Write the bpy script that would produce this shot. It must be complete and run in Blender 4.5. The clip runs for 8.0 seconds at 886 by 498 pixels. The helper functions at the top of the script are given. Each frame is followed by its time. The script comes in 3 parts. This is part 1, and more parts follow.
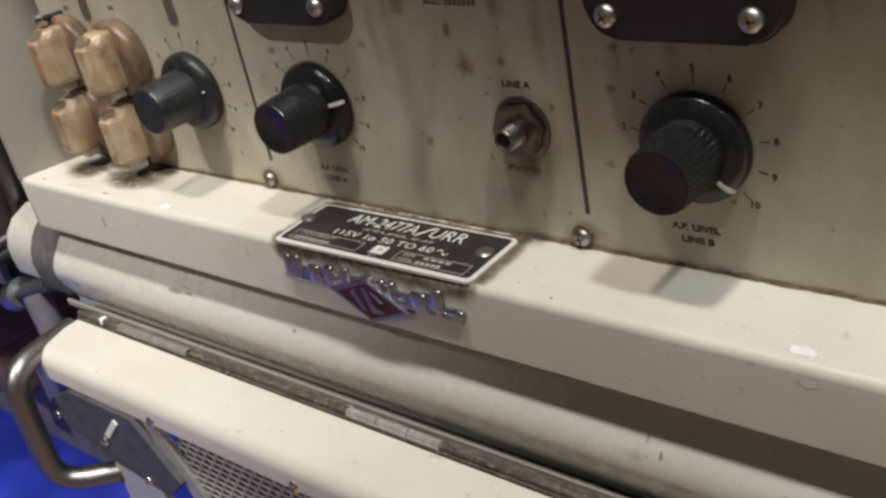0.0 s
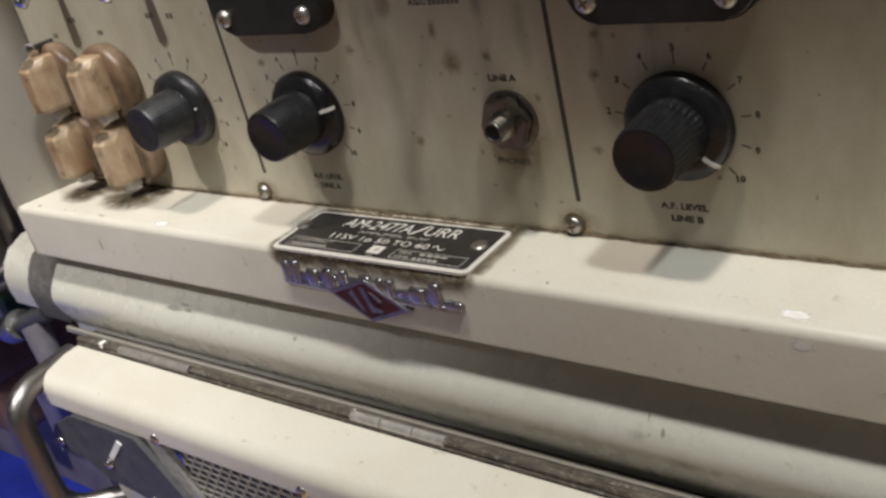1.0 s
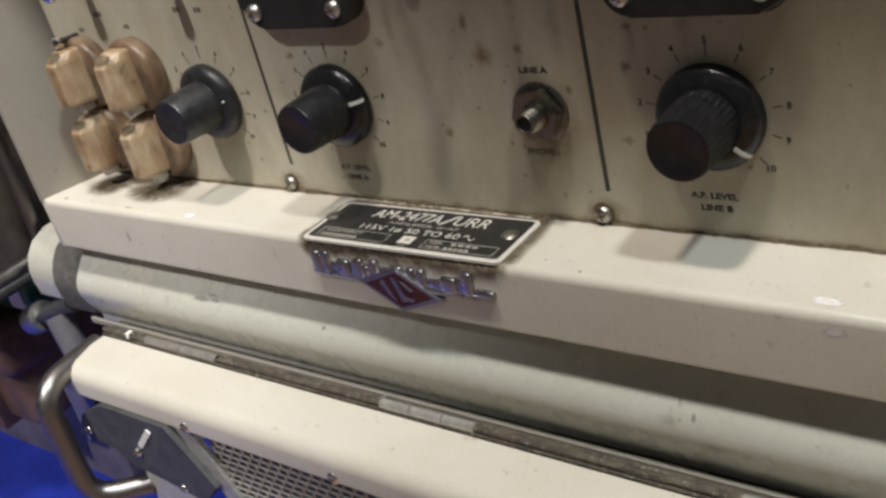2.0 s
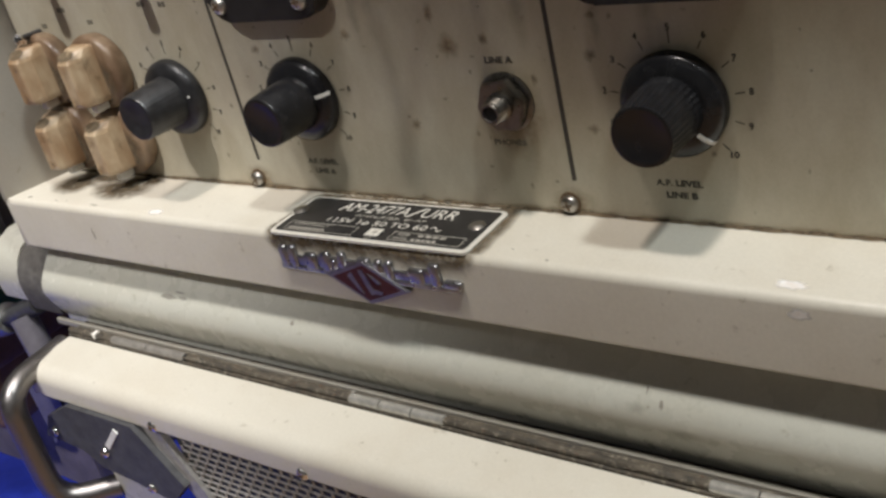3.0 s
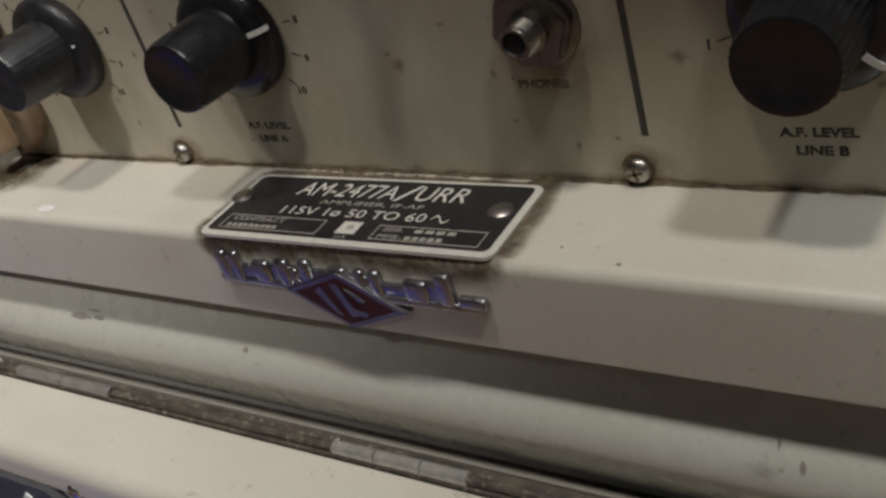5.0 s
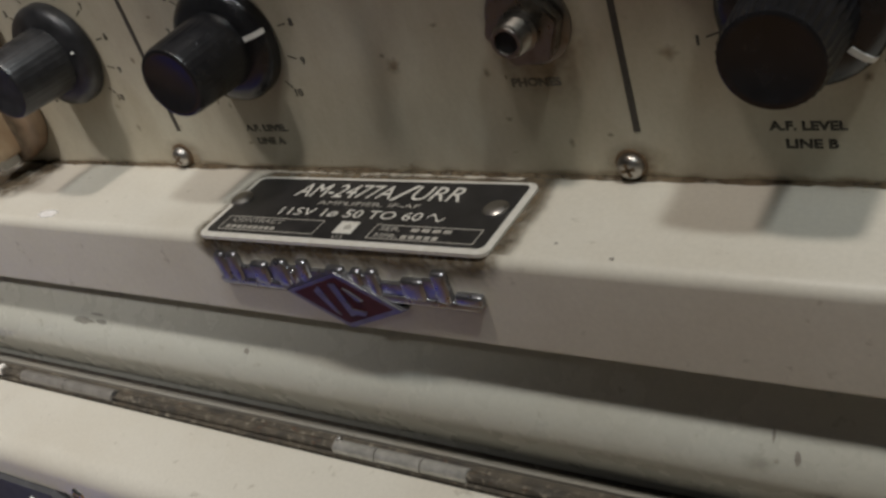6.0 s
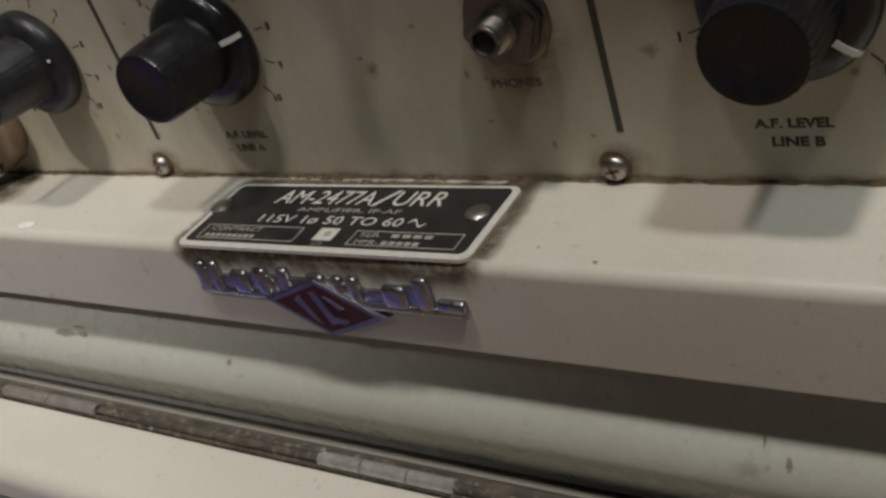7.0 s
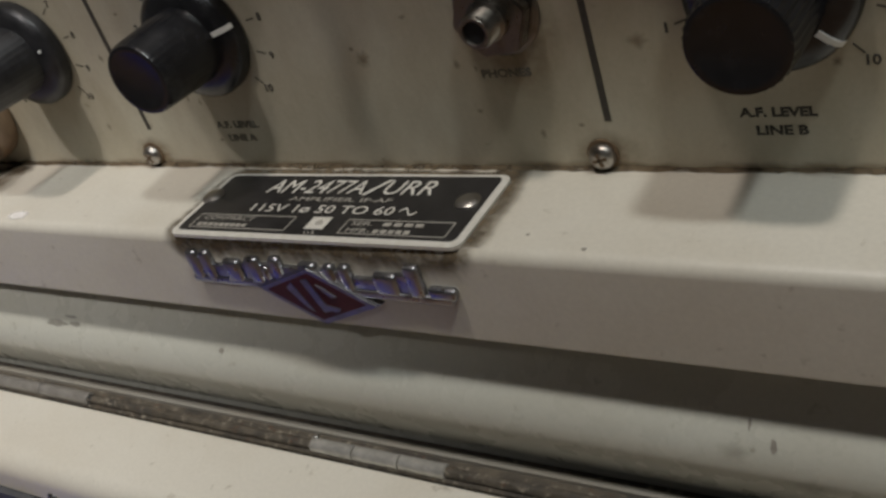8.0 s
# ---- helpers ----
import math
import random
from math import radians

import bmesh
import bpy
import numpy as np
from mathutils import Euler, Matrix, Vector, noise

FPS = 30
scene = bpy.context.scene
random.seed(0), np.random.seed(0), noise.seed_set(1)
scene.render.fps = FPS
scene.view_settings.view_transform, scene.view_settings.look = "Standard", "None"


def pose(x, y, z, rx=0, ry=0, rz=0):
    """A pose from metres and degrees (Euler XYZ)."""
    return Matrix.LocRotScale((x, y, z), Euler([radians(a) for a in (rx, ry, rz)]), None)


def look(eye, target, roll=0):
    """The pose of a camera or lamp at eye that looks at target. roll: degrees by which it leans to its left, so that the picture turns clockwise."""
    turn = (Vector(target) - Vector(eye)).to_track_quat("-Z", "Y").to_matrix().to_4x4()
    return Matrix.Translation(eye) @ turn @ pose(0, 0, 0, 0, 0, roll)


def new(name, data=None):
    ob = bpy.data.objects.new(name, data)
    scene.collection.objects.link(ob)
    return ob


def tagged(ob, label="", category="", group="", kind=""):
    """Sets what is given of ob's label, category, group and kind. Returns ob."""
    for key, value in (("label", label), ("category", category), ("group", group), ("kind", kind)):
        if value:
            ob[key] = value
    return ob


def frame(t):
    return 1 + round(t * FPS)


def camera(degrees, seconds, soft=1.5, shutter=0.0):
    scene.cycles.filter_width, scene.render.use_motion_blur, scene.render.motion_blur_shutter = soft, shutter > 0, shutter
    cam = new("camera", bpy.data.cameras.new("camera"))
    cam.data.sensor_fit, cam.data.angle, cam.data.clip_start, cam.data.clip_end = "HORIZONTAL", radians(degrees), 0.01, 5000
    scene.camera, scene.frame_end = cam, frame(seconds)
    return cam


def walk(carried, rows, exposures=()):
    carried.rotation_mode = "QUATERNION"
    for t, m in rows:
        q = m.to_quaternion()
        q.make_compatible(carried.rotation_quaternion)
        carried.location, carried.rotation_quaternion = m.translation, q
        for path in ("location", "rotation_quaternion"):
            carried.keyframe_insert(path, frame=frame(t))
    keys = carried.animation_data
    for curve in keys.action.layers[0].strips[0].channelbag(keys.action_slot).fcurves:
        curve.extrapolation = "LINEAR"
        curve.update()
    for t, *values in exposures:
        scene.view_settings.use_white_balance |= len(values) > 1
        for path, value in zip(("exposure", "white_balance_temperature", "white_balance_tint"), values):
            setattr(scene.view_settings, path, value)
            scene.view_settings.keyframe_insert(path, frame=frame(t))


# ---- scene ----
cam = camera(47.6, 8.0, soft=2.8)
PATH = [
    (0, (2.827, -2.146, 11.48), (1.613, -0.867, 10.535), -12.0),
    (0.5, (2.91, -2.229, 11.424), (1.694, -0.944, 10.49), -14.2),
    (1, (2.865, -2.256, 11.401), (1.658, -0.93, 10.515), -14.2),
    (1.5, (2.814, -2.314, 11.461), (1.606, -1.005, 10.553), -14.7),
    (3, (2.835, -2.353, 11.404), (1.672, -1.002, 10.496), -14.4),
    (3.5, (2.545, -2.115, 11.353), (1.432, -0.75, 10.404), -14.4),
    (4, (2.361, -1.847, 11.218), (1.234, -0.533, 10.217), -16.6),
    (4.5, (2.208, -1.647, 11.149), (1.083, -0.358, 10.112), -17.7),
    (5, (2.171, -1.629, 11.099), (1.066, -0.33, 10.053), -18.5),
    (6.5, (2.208, -1.648, 11.089), (1.091, -0.347, 10.059), -19.7),
    (7, (2.202, -1.6, 11.052), (1.091, -0.287, 10.031), -19.9),
    (7.5, (2.193, -1.625, 11.061), (1.094, -0.315, 10.024), -19.9),
    (8, (2.212, -1.627, 11.066), (1.124, -0.313, 10.022), -19.8),
]
EXPOSURES = [(0.0, 0.22), (3.1, 0.2), (4.0, -0.36), (4.6, -0.58), (6.0, -0.55), (8.0, -0.57)]
walk(cam, [(t, look(Vector(eye) * 0.1, Vector(target) * 0.1, roll)) for t, eye, target, roll in PATH], EXPOSURES)

# ---- light ----
world = bpy.data.worlds.new("room_world")
scene.world = world
world.use_nodes = True
world.node_tree.nodes["Background"].inputs[0].default_value = (0.55, 0.6, 0.75, 1)
world.node_tree.nodes["Background"].inputs[1].default_value = 0.05


def ceiling_lamp(eye, target, size, watts, colour):
    data = bpy.data.lights.new("ceiling_lamp", "AREA")
    data.shape, data.size, data.energy, data.color = "DISK", size, watts, colour
    lamp = new("ceiling_lamp", data)
    lamp.matrix_world = look(eye, target)
    return lamp


# two small downlights almost over the front edge, the right one cooler, and a spotlight in front
ceiling_lamp((0.14, -0.30, 2.62), (0.12, -0.02, 1.0), 0.16, 15, (1.0, 0.92, 0.85))
ceiling_lamp((0.92, -0.30, 2.62), (0.12, -0.02, 1.0), 0.16, 16.5, (0.94, 1.0, 1.0))


def spotlight(eye, target, cone, blend, radius, watts, colour):
    data = bpy.data.lights.new("left_front_spot", "SPOT")
    data.spot_size, data.spot_blend, data.shadow_soft_size, data.energy, data.color = radians(cone), blend, radius, watts, colour
    lamp = new("left_front_spot", data)
    lamp.matrix_world = look(eye, target)


# front light; its cone edge is placed to imitate shade on the right
spotlight((0.0, -1.25, 2.6), (-0.75, 0, 1.0), 48, 0.45, 0.055, 98, (1.0, 0.97, 0.96))
# weak broad fill, an added lamp that only lifts the front faces
ceiling_lamp((0.45, -2.0, 2.66), (0.1, 0, 1.0), 1.1, 1.0, (0.94, 0.97, 1.0))

# ---- materials ----


class Nodes:
    def __init__(self, name):
        self.mat = bpy.data.materials.new(name)
        self.mat.use_nodes = True
        self.tree = self.mat.node_tree
        self.bsdf = self.tree.nodes["Principled BSDF"]
        self.geo = self.tree.nodes.new("ShaderNodeNewGeometry")

    def link(self, a, b):
        self.tree.links.new(a, b)

    def noise(self, scale, detail=4.0, stretch=(1, 1, 1), rough=0.6):
        mapping = self.tree.nodes.new("ShaderNodeMapping")
        mapping.inputs["Scale"].default_value = stretch
        self.link(self.geo.outputs["Position"], mapping.inputs["Vector"])
        n = self.tree.nodes.new("ShaderNodeTexNoise")
        n.inputs["Scale"].default_value = scale
        n.inputs["Detail"].default_value = detail
        n.inputs["Roughness"].default_value = rough
        self.link(mapping.outputs[0], n.inputs["Vector"])
        return n.outputs["Fac"]

    def ramp(self, fac, stops):
        r = self.tree.nodes.new("ShaderNodeValToRGB")
        el = r.color_ramp.elements
        while len(el) < len(stops):
            el.new(0.5)
        for e, (p, c) in zip(el, stops):
            e.position = p
            e.color = (*c, 1) if len(c) == 3 else c
        self.link(fac, r.inputs[0])
        return r.outputs[0]

    def mix(self, fac, a, b, mode="MIX"):
        m = self.tree.nodes.new("ShaderNodeMix")
        m.data_type, m.blend_type = "RGBA", mode
        for sock, v in ((m.inputs[0], fac), (m.inputs[6], a), (m.inputs[7], b)):
            if isinstance(v, (int, float)):
                sock.default_value = v
            elif isinstance(v, tuple):
                sock.default_value = (*v, 1)
            else:
                self.link(v, sock)
        return m.outputs[2]

    def bump(self, fac, strength, distance):
        b = self.tree.nodes.new("ShaderNodeBump")
        b.inputs["Strength"].default_value = strength
        b.inputs["Distance"].default_value = distance
        self.link(fac, b.inputs["Height"])
        self.link(b.outputs[0], self.bsdf.inputs["Normal"])

    def set(self, **kw):
        for k, v in kw.items():
            sock = self.bsdf.inputs[k.replace("_", " ")]
            if isinstance(v, (int, float)):
                sock.default_value = v
            elif isinstance(v, tuple):
                sock.default_value = (*v, 1)
            else:
                self.link(v, sock)
        return self.mat


def grey(v):
    return (v, v, v)


def paint(name, base, dirt, rough=0.38, amount=0.5, streak=(1, 1, 1), relief=0.00006, blotch=0.0):
    n = Nodes(name)
    big = n.ramp(n.noise(28, 6, streak), [(0.42, grey(0.0)), (0.78, grey(amount))])
    col = n.mix(big, base, dirt)
    spots = n.ramp(n.noise(210, 3), [(0.66, grey(0.0)), (0.76, grey(0.5))])
    col = n.mix(spots, col, tuple(c * 0.6 for c in dirt))
    if blotch:
        worn = n.ramp(n.noise(85, 6, (1.2, 1, 0.6), 0.7), [(0.40, grey(0.0)), (0.68, grey(blotch))])
        col = n.mix(worn, col, tuple(0.45 * b + 0.55 * d for b, d in zip(base, dirt)))
        pale = n.ramp(n.noise(46, 5, (1, 1, 0.7)), [(0.52, grey(0.0)), (0.72, grey(blotch * 0.7))])
        col = n.mix(pale, col, (base[0] * 1.04, base[1] * 1.10, base[2] * 1.12))
    col = n.mix(0.12, col, n.ramp(n.noise(900, 2), [(0.3, grey(0.45)), (0.7, grey(1.0))]), "MULTIPLY")
    n.bump(n.noise(1400, 3), 0.25, relief)
    r = n.ramp(n.noise(60, 4), [(0.35, grey(rough - 0.06)), (0.7, grey(rough + 0.16))])
    return n.set(Base_Color=col, Roughness=r)


def metal(name, base, rough, spot=(0.2, 0.15, 0.1), amount=0.5):
    n = Nodes(name)
    m = n.ramp(n.noise(220, 5), [(0.5, grey(0.0)), (0.75, grey(amount))])
    col = n.mix(m, base, spot)
    r = n.ramp(n.noise(500, 3), [(0.3, grey(max(rough - 0.06, 0.04))), (0.7, grey(rough + 0.12))])
    n.bump(n.noise(900, 2), 0.15, 0.00004)
    return n.set(Base_Color=col, Roughness=r, Metallic=1.0)


def plain(name, base, rough, vary=0.35, scale=300, metallic=0.0, relief=0.00004):
    n = Nodes(name)
    col = n.mix(n.ramp(n.noise(scale, 5), [(0.35, grey(0.0)), (0.75, grey(vary))]), base, tuple(min(1, c * 2.2 + 0.01) for c in base))
    n.bump(n.noise(scale * 4, 3), 0.3, relief)
    return n.set(Base_Color=col, Roughness=rough, Metallic=metallic)


cream = paint("cream_paint", (0.62, 0.585, 0.505), (0.42, 0.35, 0.25), 0.36, 0.3)
greenish = paint("grey_green_paint", (0.52, 0.515, 0.45), (0.36, 0.31, 0.22), 0.24, 0.35, (0.4, 1, 1))
panel_paint = paint("panel_paint", (0.54, 0.50, 0.39), (0.30, 0.235, 0.14), 0.42, 0.6, (1.4, 1, 0.5), blotch=0.55)
black_bakelite = plain("black_bakelite", (0.008, 0.008, 0.009), 0.24, 0.5, 350)
black_enamel = plain("black_enamel", (0.014, 0.013, 0.013), 0.4, 0.5, 200)


def stained_bakelite(name, base, stain, low):
    """Old beige plastic with brown stains that run downwards."""
    n = Nodes(name)
    col = n.mix(n.ramp(n.noise(85, 3, (1, 1, 0.4)), [(low, grey(0.0)), (low + 0.24, grey(0.85))]), base, stain)
    col = n.mix(n.ramp(n.noise(90, 5), [(0.46, grey(0.0)), (0.74, grey(0.8))]), col, stain)
    col = n.mix(n.ramp(n.noise(130, 3), [(0.58, grey(0.0)), (0.78, grey(0.75))]), col, (0.085, 0.048, 0.024))
    n.bump(n.noise(260, 3), 0.15, 0.0002)
    return n.set(Base_Color=col, Roughness=0.34)


beige = stained_bakelite("stained_beige_bakelite", (0.45, 0.345, 0.225), (0.26, 0.155, 0.08), 0.40)
brown_beige = stained_bakelite("browned_bakelite", (0.30, 0.215, 0.14), (0.13, 0.075, 0.042), 0.36)
engraving = plain("black_filled_engraving", (0.045, 0.04, 0.032), 0.6, 0.4, 500)
faded_ink = plain("faded_black_ink", (0.10, 0.09, 0.07), 0.6, 0.6, 1500)
white_paint = plain("white_fill", (0.72, 0.72, 0.68), 0.5, 0.1, 700)
silver = metal("polished_chrome", (0.78, 0.78, 0.80), 0.10, (0.35, 0.33, 0.32), 0.4)
steel = metal("dull_nickel_steel", (0.55, 0.53, 0.50), 0.36, (0.2, 0.15, 0.1), 0.6)
aluminium = metal("aluminium_etched", (0.72, 0.70, 0.65), 0.42, (0.35, 0.28, 0.2), 0.5)
satin = plain("satin_aluminium", (0.60, 0.57, 0.50), 0.45, 0.25, 500, 0.15)
worn_satin = plain("worn_etched_aluminium", (0.33, 0.31, 0.27), 0.5, 0.4, 600, 0.15)
screw_steel = metal("grimy_screw_steel", (0.42, 0.40, 0.37), 0.34, (0.12, 0.085, 0.05), 0.85)
aged_nickel = metal("aged_nickel", (0.23, 0.215, 0.19), 0.3, (0.09, 0.065, 0.045), 0.7)
def grime_coat(name, base, scale, low, high, cover):
    """Dirt that thins out in patches and towards the rim of its patch."""
    n = Nodes(name)
    col = n.mix(n.ramp(n.noise(420, 4), [(0.35, grey(0.0)), (0.7, grey(1.0))]), base, tuple(min(0.86, c * 2.1) for c in base))
    n.bump(n.noise(1100, 4), 0.4, 0.0002)
    rim = n.tree.nodes.new("ShaderNodeAttribute")
    rim.attribute_name = "fade"
    patch = n.ramp(n.noise(scale, 4), [(low, grey(0.0)), (high, grey(cover))])
    return n.set(Base_Color=col, Roughness=0.9, Alpha=n.mix(1.0, patch, rim.outputs["Color"], "MULTIPLY"))


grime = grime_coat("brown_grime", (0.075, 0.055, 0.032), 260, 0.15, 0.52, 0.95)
faint_grime = grime_coat("thin_brown_grime", (0.13, 0.10, 0.06), 130, 0.20, 0.65, 0.30)
rust_spot = grime_coat("rust_speck", (0.17, 0.10, 0.045), 300, 0.15, 0.60, 0.55)
chalk = grime_coat("chalky_scuff", (0.74, 0.69, 0.64), 180, 0.05, 0.40, 0.9)
old_stain = grime_coat("grey_brown_stain", (0.20, 0.18, 0.14), 130, 0.20, 0.65, 0.28)
def caked_dirt():
    """Dark oily dirt with lighter dust and a few rusty specks."""
    n = Nodes("caked_hinge_dirt")
    col = n.mix(n.ramp(n.noise(150, 6), [(0.36, grey(0.0)), (0.70, grey(1.0))]), (0.04, 0.034, 0.027), (0.11, 0.09, 0.064))
    col = n.mix(n.ramp(n.noise(520, 4), [(0.56, grey(0.0)), (0.70, grey(0.8))]), col, (0.27, 0.235, 0.18))
    col = n.mix(n.ramp(n.noise(330, 3, (1, 1.4, 1)), [(0.62, grey(0.0)), (0.74, grey(0.9))]), col, (0.085, 0.04, 0.02))
    n.bump(n.noise(620, 5), 0.6, 0.0008)
    return n.set(Base_Color=col, Roughness=0.7)


hinge_dirt = caked_dirt()
badge_chrome = metal("old_chrome", (0.36, 0.365, 0.385), 0.30, (0.16, 0.155, 0.17), 0.7)
dull_chrome = metal("dull_chrome", (0.27, 0.27, 0.275), 0.36, (0.14, 0.13, 0.13), 0.6)
bright_pin = plain("worn_bright_steel", (0.40, 0.385, 0.35), 0.20, 0.4, 300, 0.5)
dull_pin = plain("dirty_steel_barrel", (0.21, 0.195, 0.175), 0.36, 0.5, 260, 0.35)
dusty_bakelite = plain("dusty_bakelite", (0.011, 0.011, 0.012), 0.36, 1.0, 240)
side_paint = paint("dull_grey_paint", (0.30, 0.28, 0.24), (0.28, 0.22, 0.15), 0.5, 0.5)
grille_metal = plain("grey_perforated_metal", (0.30, 0.29, 0.275), 0.5, 0.5, 300, 0.3)
lilac_steel = plain("grey_lilac_paint", (0.13, 0.122, 0.14), 0.34, 0.4, 120, 0.2)
pewter = metal("dull_tube_steel", (0.27, 0.255, 0.25), 0.36, (0.30, 0.27, 0.25), 0.5)
rust = plain("rust_and_grime", (0.10, 0.065, 0.035), 0.85, 0.9, 260, 0.0, 0.0004)
dark_steel = plain("dark_steel", (0.06, 0.06, 0.063), 0.42, 0.6, 250, 0.4)
rubber = plain("dark_rubber", (0.07, 0.065, 0.06), 0.8, 0.6, 250)
matte_black = plain("matte_black_paint", (0.022, 0.022, 0.022), 0.75, 0.5, 220)
matte_black.node_tree.nodes["Principled BSDF"].inputs["Specular IOR Level"].default_value = 0.15
latch_black = plain("worn_black_enamel", (0.045, 0.045, 0.048), 0.62, 0.7, 160)
red_enamel = plain("dark_red_enamel", (0.05, 0.009, 0.011), 0.55, 0.3, 300)
red_enamel.node_tree.nodes["Principled BSDF"].inputs["Specular IOR Level"].default_value = 0.25
chip_grey = plain("bare_primer", (0.22, 0.20, 0.17), 0.7, 0.4, 800)
faint_chip = plain("worn_grey_paint", (0.21, 0.20, 0.17), 0.55, 0.4, 700)
chip_white = plain("white_scuff", (0.85, 0.80, 0.74), 0.6, 0.1, 800)
blue_cloth = plain("blue_tarpaulin", (0.014, 0.03, 0.32), 0.55, 0.4, 40, 0.0, 0.002)
brown_leather = plain("brown_leather", (0.10, 0.055, 0.035), 0.6, 0.8, 60, 0.0, 0.001)
box_grey = plain("purple_grey_paint", (0.15, 0.13, 0.14), 0.5, 0.6, 40)
green_paint = plain("green_enamel", (0.03, 0.11, 0.06), 0.4, 0.5, 60)
case_brown = plain("dark_brown_leatherette", (0.075, 0.062, 0.05), 0.6, 0.6, 90, 0.0, 0.0008)
wall_paint = plain("room_wall_paint", (0.36, 0.36, 0.36), 0.8, 0.2, 6)
floor_vinyl = plain("floor_vinyl", (0.18, 0.16, 0.14), 0.6, 0.5, 8)
wood = plain("table_wood", (0.22, 0.13, 0.07), 0.5, 0.5, 30)

# ---- building blocks: all shapes are drawn in millimetres, z counted from a height of one metre ----


def place(x, y, z):
    return Vector((x * 0.001, y * 0.001, 1.0 + z * 0.001))


def thing(name, at, label, category, group=""):
    ob = new(name)
    ob.empty_display_size = 0.02
    ob.location = place(*at)
    return tagged(ob, label, category, group)


def part(name, bm, material, parent, label="", smooth=True, kind=""):
    origin = Vector((0, 0, 0))
    root = parent
    while root is not None and root.parent is not None:
        root = root.parent
    if root is not None:
        origin = root.location.copy()
    bmesh.ops.recalc_face_normals(bm, faces=bm.faces)
    for v in bm.verts:
        v.co = place(*v.co) - origin
    mesh = bpy.data.meshes.new(name)
    bm.to_mesh(mesh)
    bm.free()
    mesh.materials.append(material)
    if smooth:
        mesh.shade_smooth()
        mesh.set_sharp_from_angle(angle=radians(38))
    ob = new(name, mesh)
    ob.parent = parent
    return tagged(ob, label, kind=kind)


def box(x0, x1, y0, y1, z0, z1, bevel=0.0, segments=2, bm=None):
    bm = bm or bmesh.new()
    made = bmesh.ops.create_cube(bm, size=1.0)["verts"]
    for v in made:
        v.co = Vector((x0 + (v.co.x + 0.5) * (x1 - x0), y0 + (v.co.y + 0.5) * (y1 - y0), z0 + (v.co.z + 0.5) * (z1 - z0)))
    if bevel:
        edges = list({e for v in made for e in v.link_edges})
        bmesh.ops.bevel(bm, geom=edges, offset=bevel, segments=segments, affect="EDGES", profile=0.5)
    return bm


def lathe(cx, cz, profile, segments=40, flutes=0, depth=0.0, fluted=(), bm=None):
    """Turned round an axis along y through (cx, cz); profile rows of (y, radius); rows named in fluted get the flutes."""
    bm = bm or bmesh.new()
    rings = []
    for i, (y, r) in enumerate(profile):
        ring = []
        for k in range(segments):
            a = 2 * math.pi * k / segments
            rr = r
            if i in fluted:
                rr = r - depth * (0.5 - 0.5 * math.cos(a * flutes)) ** 0.6
            ring.append(bm.verts.new((cx + rr * math.cos(a), y, cz + rr * math.sin(a))))
        rings.append(ring)
    for a, b in zip(rings, rings[1:]):
        for k in range(segments):
            j = (k + 1) % segments
            bm.faces.new((a[k], a[j], b[j], b[k]))
    bm.faces.new(rings[0])
    bm.faces.new(rings[-1])
    return bm


def sweep_x(profile, x0, x1, steps=1, waver=0.0, bm=None, seed=3):
    """A closed outline of (y, z) points drawn along x."""
    bm = bm or bmesh.new()
    rng = random.Random(seed)
    rings = []
    for s in range(steps + 1):
        x = x0 + (x1 - x0) * s / steps
        rings.append([bm.verts.new((x, y + rng.uniform(-waver, waver), z + rng.uniform(-waver, waver))) for y, z in profile])
    n = len(profile)
    for a, b in zip(rings, rings[1:]):
        for k in range(n):
            j = (k + 1) % n
            bm.faces.new((a[k], a[j], b[j], b[k]))
    bm.faces.new(rings[0])
    bm.faces.new(rings[-1])
    return bm


def tube(points, radius, segments=16, bm=None):
    bm = bm or bmesh.new()
    pts = [Vector(p) for p in points]
    rings = []
    side = None
    for i, p in enumerate(pts):
        d = (pts[min(i + 1, len(pts) - 1)] - pts[max(i - 1, 0)]).normalized()
        if side is None:
            side = d.orthogonal().normalized()
        side = (side - d * side.dot(d)).normalized()
        up = d.cross(side)
        rings.append([bm.verts.new(p + radius * (math.cos(a) * side + math.sin(a) * up)) for a in (2 * math.pi * k / segments for k in range(segments))])
    for a, b in zip(rings, rings[1:]):
        for k in range(segments):
            j = (k + 1) % segments
            bm.faces.new((a[k], a[j], b[j], b[k]))
    bm.faces.new(rings[0])
    bm.faces.new(rings[-1])
    return bm


def rounded(points, radius, steps=6):
    """A path with its inner corners rounded off."""
    pts = [Vector(p) for p in points]
    out = [pts[0]]
    for a, b, c in zip(pts, pts[1:], pts[2:]):
        u, w = (a - b).normalized(), (c - b).normalized()
        p, q = b + u * radius, b + w * radius
        for s in range(steps + 1):
            t = s / steps
            out.append(p * (1 - t) ** 2 + b * 2 * t * (1 - t) + q * t * t)
    return out + [pts[-1]]


def slab(outline, normal_axis, low, high, bm=None):
    """A flat piece: outline of 2D points, raised along an axis ('y': points are (x, z); 'z': points are (x, y))."""
    bm = bm or bmesh.new()

    def at(p, h):
        return (p[0], h, p[1]) if normal_axis == "y" else (p[0], p[1], h)
    a = [bm.verts.new(at(p, low)) for p in outline]
    b = [bm.verts.new(at(p, high)) for p in outline]
    n = len(outline)
    for k in range(n):
        j = (k + 1) % n
        bm.faces.new((a[k], a[j], b[j], b[k]))
    bm.faces.new(a)
    bm.faces.new(b)
    return bm


